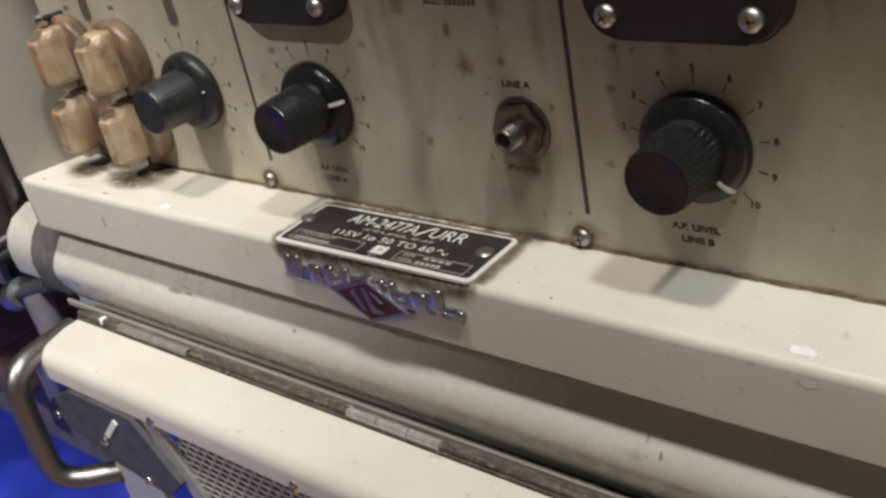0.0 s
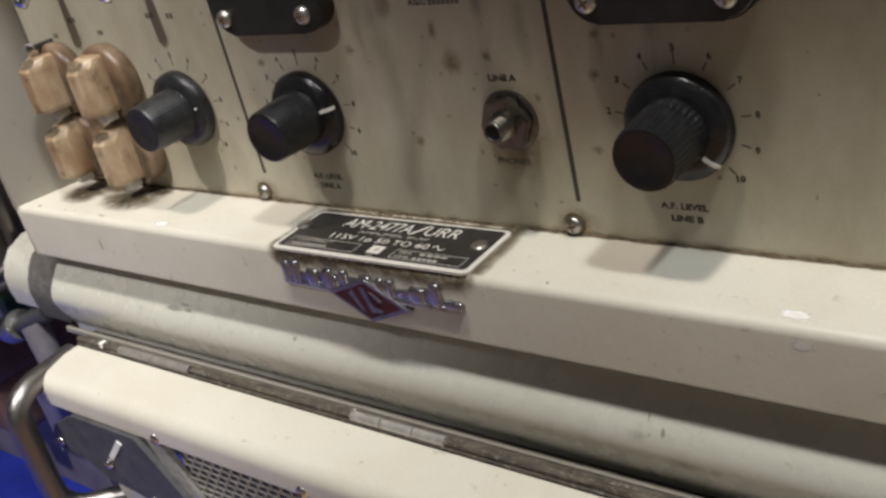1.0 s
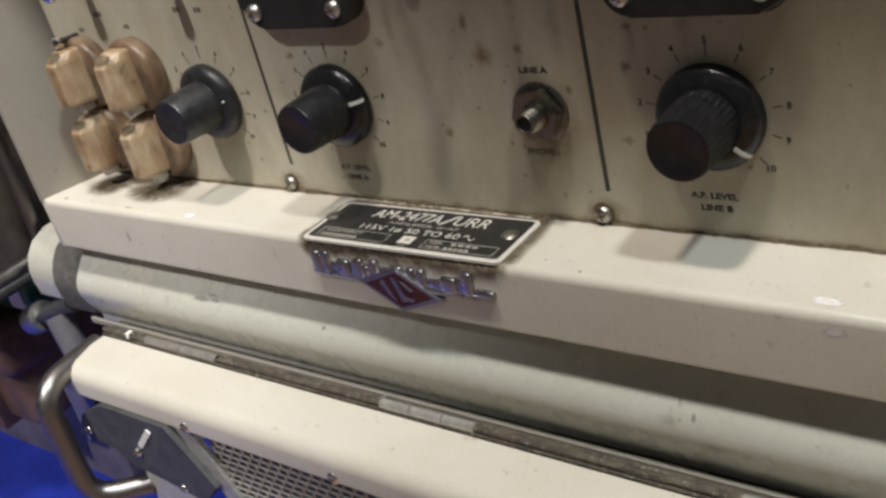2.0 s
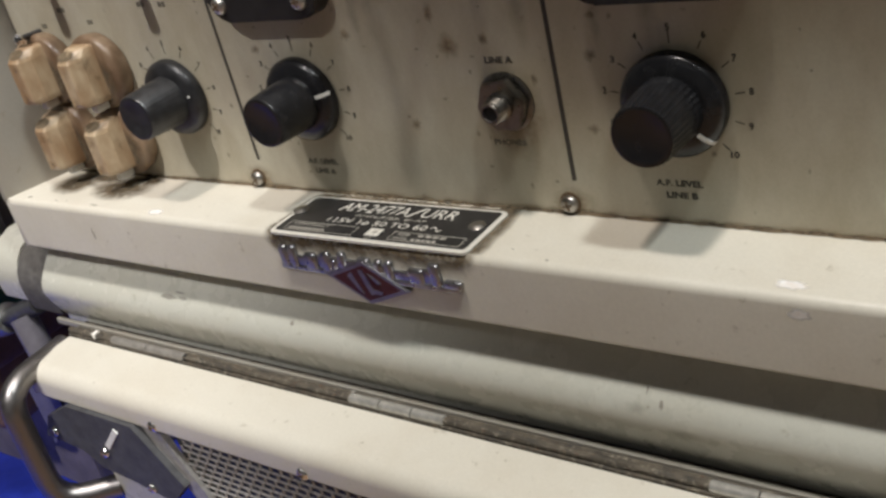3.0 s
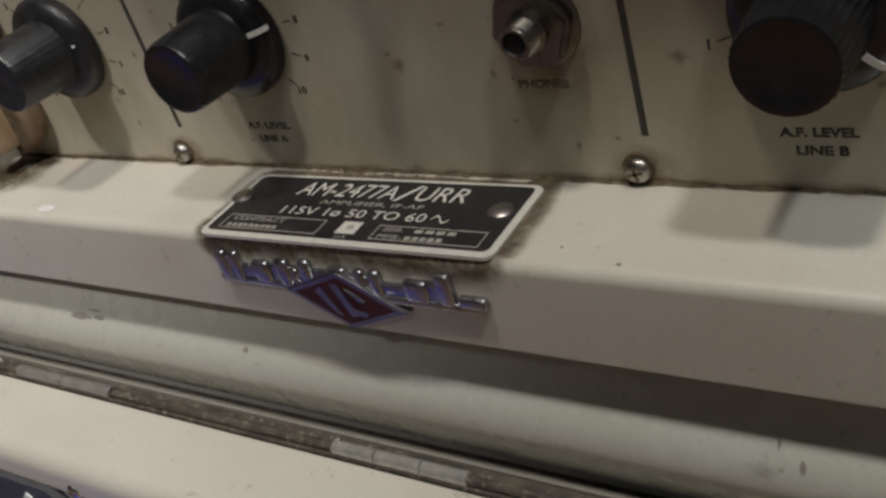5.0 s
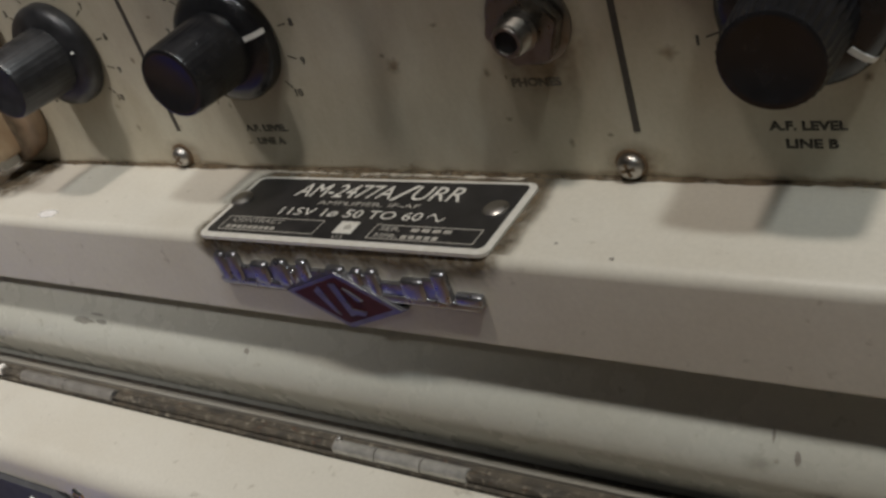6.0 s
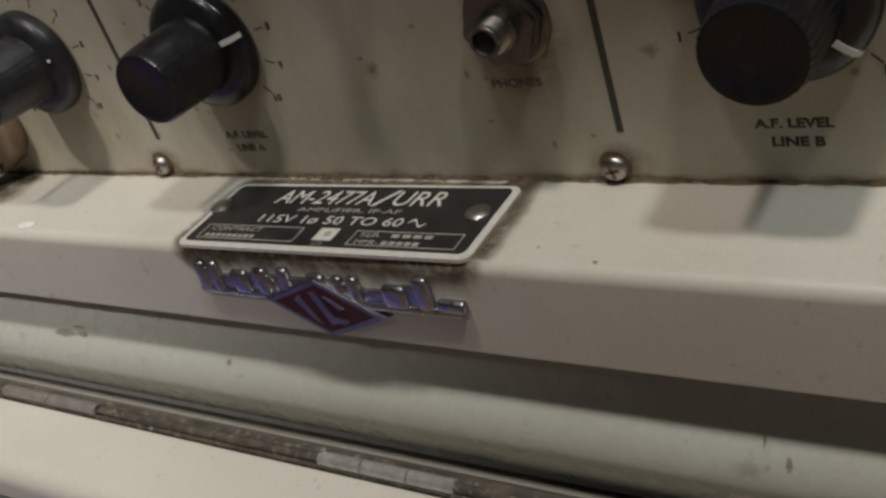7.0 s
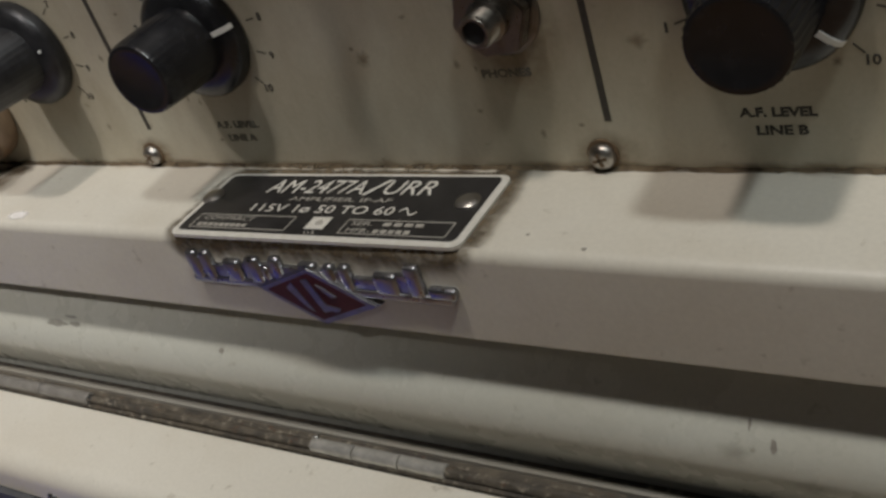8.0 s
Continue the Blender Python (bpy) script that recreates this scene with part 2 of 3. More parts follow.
def round_rect(x0, x1, z0, z1, r, steps=5):
    out = []
    for cx, cz, a0 in ((x1 - r, z1 - r, 0), (x0 + r, z1 - r, 90), (x0 + r, z0 + r, 180), (x1 - r, z0 + r, 270)):
        for s in range(steps + 1):
            a = radians(a0 + 90 * s / steps)
            out.append((cx + r * math.cos(a), cz + r * math.sin(a)))
    return out


def blob(cx, cz, w, h, seed, points=18, rough=0.3):
    rng = random.Random(seed)
    return [(cx + w / 2 * math.cos(a) * (1 + rng.uniform(-rough, rough)), cz + h / 2 * math.sin(a) * (1 + rng.uniform(-rough, rough)))
            for a in (2 * math.pi * k / points for k in range(points))]


def soft_patch(outline, normal_axis, level, width=0.5, bm=None):
    """A thin patch of dirt whose cover fades out over the outer part of its outline."""
    bm = bm or bmesh.new()
    fade = bm.loops.layers.float_color.get("fade") or bm.loops.layers.float_color.new("fade")
    cx = sum(p[0] for p in outline) / len(outline)
    cy = sum(p[1] for p in outline) / len(outline)

    def at(p, h):
        return (p[0], h, p[1]) if normal_axis == "y" else (p[0], p[1], h)
    rings = []
    for q, f in ((1.0, 0.0), (1.0 - width * 0.45, 0.45), (1.0 - width, 1.0)):
        rings.append(([bm.verts.new(at((cx + (x - cx) * q, cy + (y - cy) * q), level)) for x, y in outline], f))
    n = len(outline)
    faces = []
    for (a, fa), (b, fb) in zip(rings, rings[1:]):
        for k in range(n):
            j = (k + 1) % n
            faces.append((bm.faces.new((a[k], a[j], b[j], b[k])), (fa, fa, fb, fb)))
    faces.append((bm.faces.new(rings[-1][0]), (1.0,) * n))
    for f, values in faces:
        for loop, v in zip(f.loops, values):
            loop[fade] = (v, v, v, 1)
    return bm


def dirty_all_over(bm):
    fade = bm.loops.layers.float_color.get("fade") or bm.loops.layers.float_color.new("fade")
    for f in bm.faces:
        for loop in f.loops:
            loop[fade] = (1, 1, 1, 1)
    return bm


def lettering(text, left, right, low, high, axis, level, relief=0.08, shear=0.0, bold=0.0):
    """Words fitted into a box; axis 'y': upright on the panel, 'z': lying on the ledge."""
    curve = bpy.data.curves.new("lettering", "FONT")
    curve.body, curve.size, curve.shear, curve.resolution_u, curve.offset = text, 1.0, shear, 3, bold
    ob = bpy.data.objects.new("lettering", curve)
    scene.collection.objects.link(ob)
    dg = bpy.context.evaluated_depsgraph_get()
    mesh = bpy.data.meshes.new_from_object(ob.evaluated_get(dg))
    bpy.data.objects.remove(ob)
    bm = bmesh.new()
    bm.from_mesh(mesh)
    bpy.data.meshes.remove(mesh)
    made = bmesh.ops.extrude_face_region(bm, geom=bm.faces[:])["geom"]
    for g in made:
        if isinstance(g, bmesh.types.BMVert):
            g.co.z = 1.0
    xs, ys = [v.co.x for v in bm.verts], [v.co.y for v in bm.verts]
    x0, x1, y0, y1 = min(xs), max(xs), min(ys), max(ys)
    for v in bm.verts:
        u = left + (v.co.x - x0) / (x1 - x0) * (right - left)
        w = low + (v.co.y - y0) / (y1 - y0) * (high - low)
        d = relief * v.co.z
        v.co = (u, level - d, w) if axis == "y" else (u, w, level + d)
    return bm


# ---- the room ----
def setting(name, bm, material):
    return tagged(part(name, bm, material, None, smooth=False), kind="structure")


setting("floor", box(-2600, 2400, -2600, 1500, -1040, -1000), floor_vinyl)
setting("ceiling", box(-2600, 2400, -2600, 1500, 1700, 1740), wall_paint)
setting("wall_north", box(-2600, 2400, 1500, 1540, -1000, 1700), wall_paint)
setting("wall_south", box(-2600, 2400, -2640, -2600, -1000, 1700), wall_paint)
setting("wall_west", box(-2640, -2600, -2600, 1500, -1000, 1700), wall_paint)
setting("wall_east", box(2400, 2440, -2600, 1500, -1000, 1700), wall_paint)

# ---- the amplifier ----
amplifier = thing("amplifier", (110, 120, -23), "cream-painted rack amplifier with black knobs and meters, stained front panel", "amplifier")


def front_panel():
    bm = box(-121, 345, 0, 3, -2, 200, 0.3, 1)
    return part("front_panel", bm, panel_paint, amplifier, "grey-cream painted steel panel with rust stains")


front_panel()
part("case_body", box(-125, 350, 12, 330, -23, 205, 2), greenish, amplifier)
LEDGE = 1.3          # the height of the rail's top
RAIL_FRONT = -30.8   # its front face


def rail_profile():
    r, out = 3.0, []
    out += [(4, LEDGE), (RAIL_FRONT + r, LEDGE)]
    for k in range(1, 7):
        a = radians(90 + 90 * k / 6)
        out.append((RAIL_FRONT + r + r * math.cos(a), LEDGE - r + r * math.sin(a)))
    out += [(RAIL_FRONT, -21.8), (RAIL_FRONT + 1.2, -23.2), (RAIL_FRONT + 4, -23.4), (10, -23.4), (10, -3), (4, -3)]
    return out


rail = part("bottom_rail", sweep_x(rail_profile(), -130, 350, 1), cream, amplifier, "cream painted sheet-metal rail with rounded edge")


def side_rail():
    bm = bmesh.new()
    outline = [(-121.0, 3.0), (-130.2, -29.0), (-131.4, -30.6), (-133.6, -30.8), (-134.6, -29.5), (-134.6, 12.0), (-121.0, 12.0)]
    slab(outline, "z", LEDGE - 1, 205, bm)
    return part("side_rail", bm, side_paint, amplifier)


side_rail()
part("side_rail_foot", box(-134.4, -129.6, -30.4, 10, -23.2, LEDGE + 0.2, 1.2), cream, amplifier)
part("side_rail", slab([(345, 3), (356, -30.8), (361, -30.8), (361, 12), (345, 12)], "z", LEDGE - 1, 205), cream, amplifier)
part("top_rail", box(-134, 361, -30.8, 12, 200, 226, 3), cream, amplifier)


def seam():
    """Rust and old dirt along the joint of panel and rail."""
    bm = bmesh.new()
    rng = random.Random(5)
    rows = []
    steps = 240
    for s in range(steps + 1):
        x = -120 + 465 * s / steps
        n = noise.noise(Vector((x * 0.06, 0, 0))) * 0.7 + noise.noise(Vector((x * 0.35, 4, 0))) * 0.6
        w = max(0.25, 1.0 + n * 1.1 + rng.uniform(-0.25, 0.25))
        h = max(0.2, 0.7 + n * 0.5 + rng.uniform(-0.2, 0.2))
        rows.append([bm.verts.new(p) for p in ((x, 0.2, LEDGE + h), (x, -0.18, LEDGE + h * 0.85), (x, -w * 0.45, LEDGE + 0.32), (x, -w, LEDGE + 0.05), (x, -w, LEDGE - 0.3), (x, 0.2, LEDGE - 0.3))])
    for a, b in zip(rows, rows[1:]):
        for k in range(6):
            j = (k + 1) % 6
            bm.faces.new((a[k], a[j], b[j], b[k]))
    bm.faces.new(rows[0])
    bm.faces.new(rows[-1])
    return part("rust_seam", dirty_all_over(bm), grime, amplifier, "brown rust and grime along the joint")


seam()


def seam_stain():
    rng = random.Random(31)
    bm = bmesh.new()
    for k in range(60):
        x, w = -110 + 450 * (k + rng.random()) / 60, rng.uniform(7, 18)
        soft_patch(blob(x, -0.2, w, rng.uniform(2.2, 4.6), k, 16, 0.2), "z", LEDGE + 0.03 + 0.0006 * k, 0.9, bm)
        soft_patch(blob(x + 3, LEDGE + 0.2, w, rng.uniform(2.0, 4.6), 70 + k, 16, 0.2), "y", -0.03 - 0.0006 * k, 0.9, bm)
    part("seam_stain", bm, rust_spot, amplifier, "rusty stain along the joint", smooth=False)


seam_stain()


def divider(x):
    return part("divider_line", box(x - 0.75, x + 0.75, -0.12, 1, 12.6, 190, 0.05, 1), engraving, amplifier, "black engraved line")


divider(3.0)
divider(138.2)


def screw(x, z, base, radius, height, parent, material=steel, turn=20.0):
    prof = [(base, radius), (base - height * 0.35, radius), (base - height * 0.7, radius * 0.86), (base - height * 0.93, radius * 0.55), (base - height, radius * 0.2)]
    head = part("screw", lathe(x, z, prof, 24), material, parent)
    bm = bmesh.new()
    for a in (turn, turn + 90):
        c, s = math.cos(radians(a)), math.sin(radians(a))
        l, w = radius * 0.55, radius * 0.13
        slab([(x + l * c - w * s, z + l * s + w * c), (x - l * c - w * s, z - l * s + w * c), (x - l * c + w * s, z - l * s - w * c), (x + l * c + w * s, z + l * s - w * c)],
             "y", base - height * 0.6, base - height - 0.06, bm)
    part("recess", bm, rust, head)
    return head


for sx, turn in ((0.0, 35), (135.5, 15)):
    washer = part("washer", lathe(sx, 5.0, [(0.2, 3.5), (-0.4, 3.5), (-0.5, 2.4)], 28), rust, amplifier)
    screw(sx, 4.8, -0.4, 2.9, 2.2, amplifier, screw_steel, turn)


def dial(cx, cz, radius=16.6, skip=()):
    """The ticks and numerals round a knob, eleven of them over 270 degrees."""
    for k in range(11):
        a = radians(225 - 27 * k)
        c, s = math.cos(a), math.sin(a)
        r0, r1, w = radius, radius + 2.6, 0.17
        if k == 5:
            r1 += 1.0
        if k in skip:
            continue
        outline = [(cx + r0 * c - w * s, cz + r0 * s + w * c), (cx + r0 * c + w * s, cz + r0 * s - w * c), (cx + r1 * c + w * s, cz + r1 * s - w * c), (cx + r1 * c - w * s, cz + r1 * s + w * c)]
        part("tick", slab(outline, "y", 0.2, -0.08), engraving, amplifier, smooth=False)
        nr = radius + 4.4
        x, z = cx + nr * c, cz + nr * s
        half = 0.62 if k < 10 else 1.2
        part("numeral", lettering(str(k), x - half * (0.45 if k == 1 else 1), x + half * (0.45 if k == 1 else 1), z - 1.0, z + 1.0, "y", -0.02, bold=0.03), engraving, amplifier, smooth=False)


def control_knob(cx, cz, pointer, label, tall=22.8, dot=False, flute=0.42, coat=black_bakelite):
    flat = [(-0.6, 15.0), (-3.2, 15.0), (-4.4, 14.3), (-5.2, 12.4), (-5.6, 9.6)]
    skirt_bm = lathe(cx, cz, flat, 48)
    grip = lathe(cx, cz, [(-5.3, 9.9), (-6.2, 9.7), (-tall + 1.2, 9.0), (-tall + 0.2, 8.5), (-tall, 7.7), (-tall + 0.25, 6.9), (-tall + 0.25, 0.5)], 144, 36, flute, (0, 1, 2))
    knob = part("control_knob", grip, coat, amplifier, label)
    part("skirt", skirt_bm, coat, knob)
    a = radians(90 - pointer)
    c, s = math.cos(a), math.sin(a)
    bm = bmesh.new()
    r0, r1, w = (11.4, 12.2, 0.35) if dot else (10.2, 14.6, 0.62)
    for (ra, ya), (rb, yb) in (((r0, -5.75), (12.5, -5.45)), ((12.5, -5.45), (14.2, -4.75)), ((14.2, -4.75), (15.1, -3.4))) if not dot else (((r0, -5.75), (r1, -5.6)),):
        v = [bm.verts.new((cx + r * c - q * w * s, y, cz + r * s + q * w * c)) for r, y, q in ((ra, ya, 1), (ra, ya, -1), (rb, yb, -1), (rb, yb, 1))]
        bm.faces.new(v)
    bmesh.ops.remove_doubles(bm, verts=bm.verts, dist=0.01)
    made = bmesh.ops.extrude_face_region(bm, geom=bm.faces[:])["geom"]
    for g in made:
        if isinstance(g, bmesh.types.BMVert):
            g.co.y += 0.4
    part("pointer", bm, white_paint, knob, "white pointer line")
    return knob


KNOB_Z = 38.4
dial(173.7, KNOB_Z)
control_knob(173.7, KNOB_Z, 132, "large black fluted bakelite knob with white pointer")
dial(37.6, KNOB_Z)
control_knob(37.6, KNOB_Z, 78, "black fluted bakelite knob with white pointer", flute=0.13)
dial(-29.0, KNOB_Z)
control_knob(-29.0, KNOB_Z, 82, "dusty black bakelite knob with a white dot", dot=True, flute=0.08, coat=dusty_bakelite)


def print_on_panel(text, left, right, z, height, ink=engraving):
    part("panel_lettering", lettering(text, left, right, z - height / 2, z + height / 2, "y", -0.02, bold=0.035), ink, amplifier, smooth=False)


print_on_panel("LINE A", 115.0, 124.6, 51.0, 2.1)
print_on_panel("PHONES", 112.4, 124.0, 24.4, 2.0, faded_ink)
print_on_panel("A.F. LEVEL", 164.6, 178.6, 13.9, 2.0)
print_on_panel("LINE B", 167.4, 176.8, 10.1, 2.0)
print_on_panel("A.F. LEVEL", 29.0, 43.6, 13.6, 2.0, faded_ink)
print_on_panel("LINE A", 31.6, 41.0, 9.8, 2.0, faded_ink)


def print_bars(left, right, z, height, count):
    step = (right - left) / count
    for k in range(count):
        part("panel_bar", slab([(left + step * k, z - height / 2), (left + step * (k + 0.78), z - height / 2), (left + step * (k + 0.78), z + height / 2), (left + step * k, z + height / 2)], "y", 0.1, -0.08), faded_ink, amplifier, smooth=False)


print_on_panel("A.G.C.", 91.6, 98.4, 74.4, 2.0)
print_bars(99.2, 110.6, 74.3, 2.0, 7)
print_bars(-86.0, -80.6, 74.3, 2.0, 3)
print_bars(-35.0, -30.6, 74.5, 2.0, 3)
print_bars(-23.0, -18.8, 74.0, 2.0, 2)
print_bars(-100.5, -96.8, 68.1, 1.8, 2)
print_bars(-69.0, -65.2, 68.8, 1.8, 2)


def rust_specks():
    rng = random.Random(21)
    spots = [(103, 55.8, 5.0, 6.5), (83.3, 29.3, 3.2, 3.6), (147.8, 29.7, 3.0, 2.6), (116, 57.4, 2.6, 3.0), (151.9, 63.4, 2.4, 2.0), (98, 66, 2.6, 5.0), (63, 60, 3.4, 3.0), (20, 56, 3.6, 3.0), (107, 27, 1.6, 1.6), (131, 45, 2.0, 3.0), (150, 52, 3, 3)]
    for k in range(46):
        spots.append((rng.uniform(-20, 240), rng.uniform(6, 90), rng.uniform(0.5, 1.5), rng.uniform(0.5, 1.8)))
    for k, (x, z, w, h) in enumerate(spots):
        part("rust_speck", soft_patch(blob(x, z, w * 1.5, h * 1.5, k, 16, 0.3), "y", -0.05, 0.8), rust_spot, amplifier, smooth=False)
    for k in range(13):
        x, z, h = rng.uniform(60, 240), rng.uniform(45, 95), rng.uniform(14, 34)
        part("dirt_run", soft_patch(blob(x, z, rng.uniform(3, 7), h * 1.3, 90 + k, 20, 0.15), "y", -0.04, 0.95), faint_grime, amplifier, smooth=False)
    # brown dirt below the bar knobs, with their shadow painted into it
    for x, y, w, h in ((-104, -12, 26, 19), (-71, -12.5, 34, 20), (-62, -4, 16, 7), (-90, -5, 20, 8)):
        part("dirt_and_shade_patch", soft_patch(blob(x, y, w * 1.15, h * 1.15, int(-x), 24, 0.06), "z", LEDGE + 0.05 + 0.01 * w / 10, 0.6), grime, amplifier, smooth=False)
    for sx in (0.0, 135.5):
        part("screw_grime", soft_patch(blob(sx + 1.2, 4.8, 17, 12, int(sx), 24, 0.1), "y", -0.07, 0.7), rust_spot, amplifier, smooth=False)
    part("jack_grime", soft_patch(blob(121.2, 34.0, 27, 33, 8, 36, 0.05), "y", -0.06, 0.7), rust_spot, amplifier, smooth=False)


rust_specks()


def phone_jack(cx, cz):
    body = part("phone_jack", lathe(cx, cz, [(-0.2, 4.4), (-5.4, 4.4), (-5.8, 3.5), (-9.6, 3.4), (-10.2, 3.1), (-10.2, 2.5), (-9.8, 2.35), (-5.0, 2.3), (-5.0, 0.3)], 32), aged_nickel, amplifier, "tarnished nickel headphone jack")
    part("washer", lathe(cx, cz, [(0.1, 9.4), (-0.8, 9.4), (-1.0, 8.8), (-1.0, 5.0)], 36), aged_nickel, body)
    hexagon = [(cx + 8.7 * math.cos(radians(60 * k + 8)), cz + 8.7 * math.sin(radians(60 * k + 8))) for k in range(6)]
    bm = slab(hexagon, "y", -1.1, -4.2)
    bmesh.ops.bevel(bm, geom=bm.edges[:], offset=0.45, segments=2, affect="EDGES")
    part("hex_nut", bm, aged_nickel, body)
    bm = bmesh.new()
    for k in range(6):
        y = -5.9 - k * 0.6
        lathe(cx, cz, [(y, 3.4), (y - 0.3, 3.68), (y - 0.6, 3.4)], 32, bm=bm)
    part("thread", bm, aged_nickel, body)
    part("hole", lathe(cx, cz, [(-9.6, 2.34), (-9.4, 2.2), (-5.2, 2.1), (-5.3, 0.2)], 24), matte_black, body)


phone_jack(120.0, 38.0)


def meter(cx, z0, width, depth):
    x0, x1 = cx - width / 2, cx + width / 2
    bm = slab(round_rect(x0, x1, z0, z0 + width + 14, 8.5, 8), "y", 0.2, -depth)
    bmesh.ops.bevel(bm, geom=[e for e in bm.edges if all(v.co.y < -1 for v in e.verts)], offset=0.9, segments=3, affect="EDGES")
    m = part("panel_meter", bm, black_enamel, amplifier, "black panel meter housing with steel screws")
    for x, t in ((cx - 18.4, 30), (cx + 18.4, 10)):
        screw(x - 0.5, z0 + 6.2, -depth, 3.0, 2.2, m, steel, t)
    return m


meter(174.5, 68.0, 50.5, 7.0)
meter(36.6, 68.0, 50.5, 7.0)


def bar_knob(cx, cz):
    """A beige selector knob: a round skirt with an upright rounded grip across it."""
    k = part("bar_knob", lathe(cx, cz, [(-0.4, 14.9), (-4.0, 15.4), (-5.6, 15.2), (-6.5, 14.6), (-6.9, 13.6), (-7.2, 11.0)], 56), brown_beige, amplifier, "brown-stained beige bakelite selector knob")
    bm = bmesh.new()
    outline = [(-7.4, -6.4), (-6.4, -14.9), (-5.8, -15.6), (-3.7, -18.6), (-3.1, -18.8), (2.4, -18.7), (3.2, -18.2), (4.7, -14.6), (5.3, -13.4), (6.3, -6.4)]
    levels = ((-10.6, 0.88, 0.80), (-10.0, 0.96, 0.95), (-8.4, 1.0, 1.0), (0.5, 1.01, 1.01), (7.8, 1.0, 1.0), (9.2, 0.98, 0.93), (11.6, 0.93, 0.62), (12.4, 0.84, 0.46))
    rings = [[bm.verts.new((cx + x * q, -6.4 + (y + 6.4) * d, cz + h)) for x, y in outline] for h, q, d in levels]
    n = len(outline)
    for a, b in zip(rings, rings[1:]):
        for i in range(n):
            j = (i + 1) % n
            bm.faces.new((a[i], a[j], b[j], b[i]))
    bm.faces.new(rings[0])
    bm.faces.new(rings[-1])
    bmesh.ops.bevel(bm, geom=[e for e in bm.edges if len(e.link_faces) == 2 and e.calc_face_angle() > 0.35], offset=0.35, segments=2, affect="EDGES")
    grip = part("grip", bm, beige, k, smooth=False)
    slope = pose(cx + 0.2, -15.7, cz + 10.4, 32)
    bm = soft_patch(blob(-0.6, 0, 10.6, 6.4, int(cx + cz), 24, 0.12), "z", 0.32, 0.35)
    for v in bm.verts:
        v.co = slope @ v.co
    part("grip_grime", bm, grime, grip, smooth=False)
    part("grip_grime", soft_patch(blob(cx + 0.2, cz + 5.2, 5.8, 6.5, int(cx), 20, 0.2), "y", -19.1, 0.95), rust_spot, grip, smooth=False)
    part("grip_grime", soft_patch(blob(cx - 0.2, cz - 7.0, 6.0, 5.2, int(cz), 20, 0.2), "y", -19.1, 0.95), rust_spot, grip, smooth=False)
    part("skirt_grime", soft_patch(blob(cx + 1, cz - 4, 27, 24, int(cz) + 5, 30, 0.06), "y", -7.35, 0.5), grime, k, smooth=False)
    part("grip_rib", box(cx - 3.3, cx - 2.5, -19.15, -17.6, cz - 9.6, cz + 8.2, 0.25, 2), beige, grip, smooth=False)
    part("index_mark", box(cx - 1.2, cx + 2.6, -13.4, -6.8, cz - 14.2, cz - 10.9, 0.5, 2), white_paint, k, "white index mark")


for bx, bz in ((-67.5, 50), (-101, 51), (-69, 20.2), (-103, 21.0)):
    bar_knob(bx, bz)


def toggle_switch(cx, cz, tip):
    t = part("toggle_switch", lathe(cx, cz, [(0.2, 6.2), (-2.0, 6.2), (-2.4, 5.6), (-2.4, 4.2), (-8.0, 4.2), (-8.4, 3.4)], 24), steel, amplifier, "chrome bat-handle toggle switch")
    a, b = Vector((cx, -6, cz)), Vector(tip)
    bm = bmesh.new()
    rings = []
    d = (b - a).normalized()
    s = d.orthogonal().normalized()
    u = d.cross(s)
    for f, r in ((0, 1.7), (0.35, 2.1), (0.75, 3.0), (0.9, 3.1), (0.97, 2.5), (1.0, 1.2)):
        p = a.lerp(b, f)
        rings.append([bm.verts.new(p + r * (math.cos(q) * s + math.sin(q) * u)) for q in (2 * math.pi * i / 16 for i in range(16))])
    for p, q in zip(rings, rings[1:]):
        for i in range(16):
            j = (i + 1) % 16
            bm.faces.new((p[i], p[j], q[j], q[i]))
    bm.faces.new(rings[0])
    bm.faces.new(rings[-1])
    part("bat_lever", bm, silver, t)


toggle_switch(-85, 100, (-84, -18.5, 85.5))
toggle_switch(-30, 100, (-29, -18.5, 85.5))
toggle_switch(80, 108, (80.5, -18.5, 93.0))
toggle_switch(116, 108, (116.5, -18.5, 93.0))
post = part("thumb_post", tube([(-103.5, 0, 66), (-102.5, -10, 66.5)], 1.3, 12), dark_steel, amplifier)
part("post_head", lathe(-102.5, 66.5, [(-9.6, 1.6), (-10.2, 2.5), (-11.6, 2.6), (-12.6, 1.9), (-13.0, 0.5)], 20), silver, post)


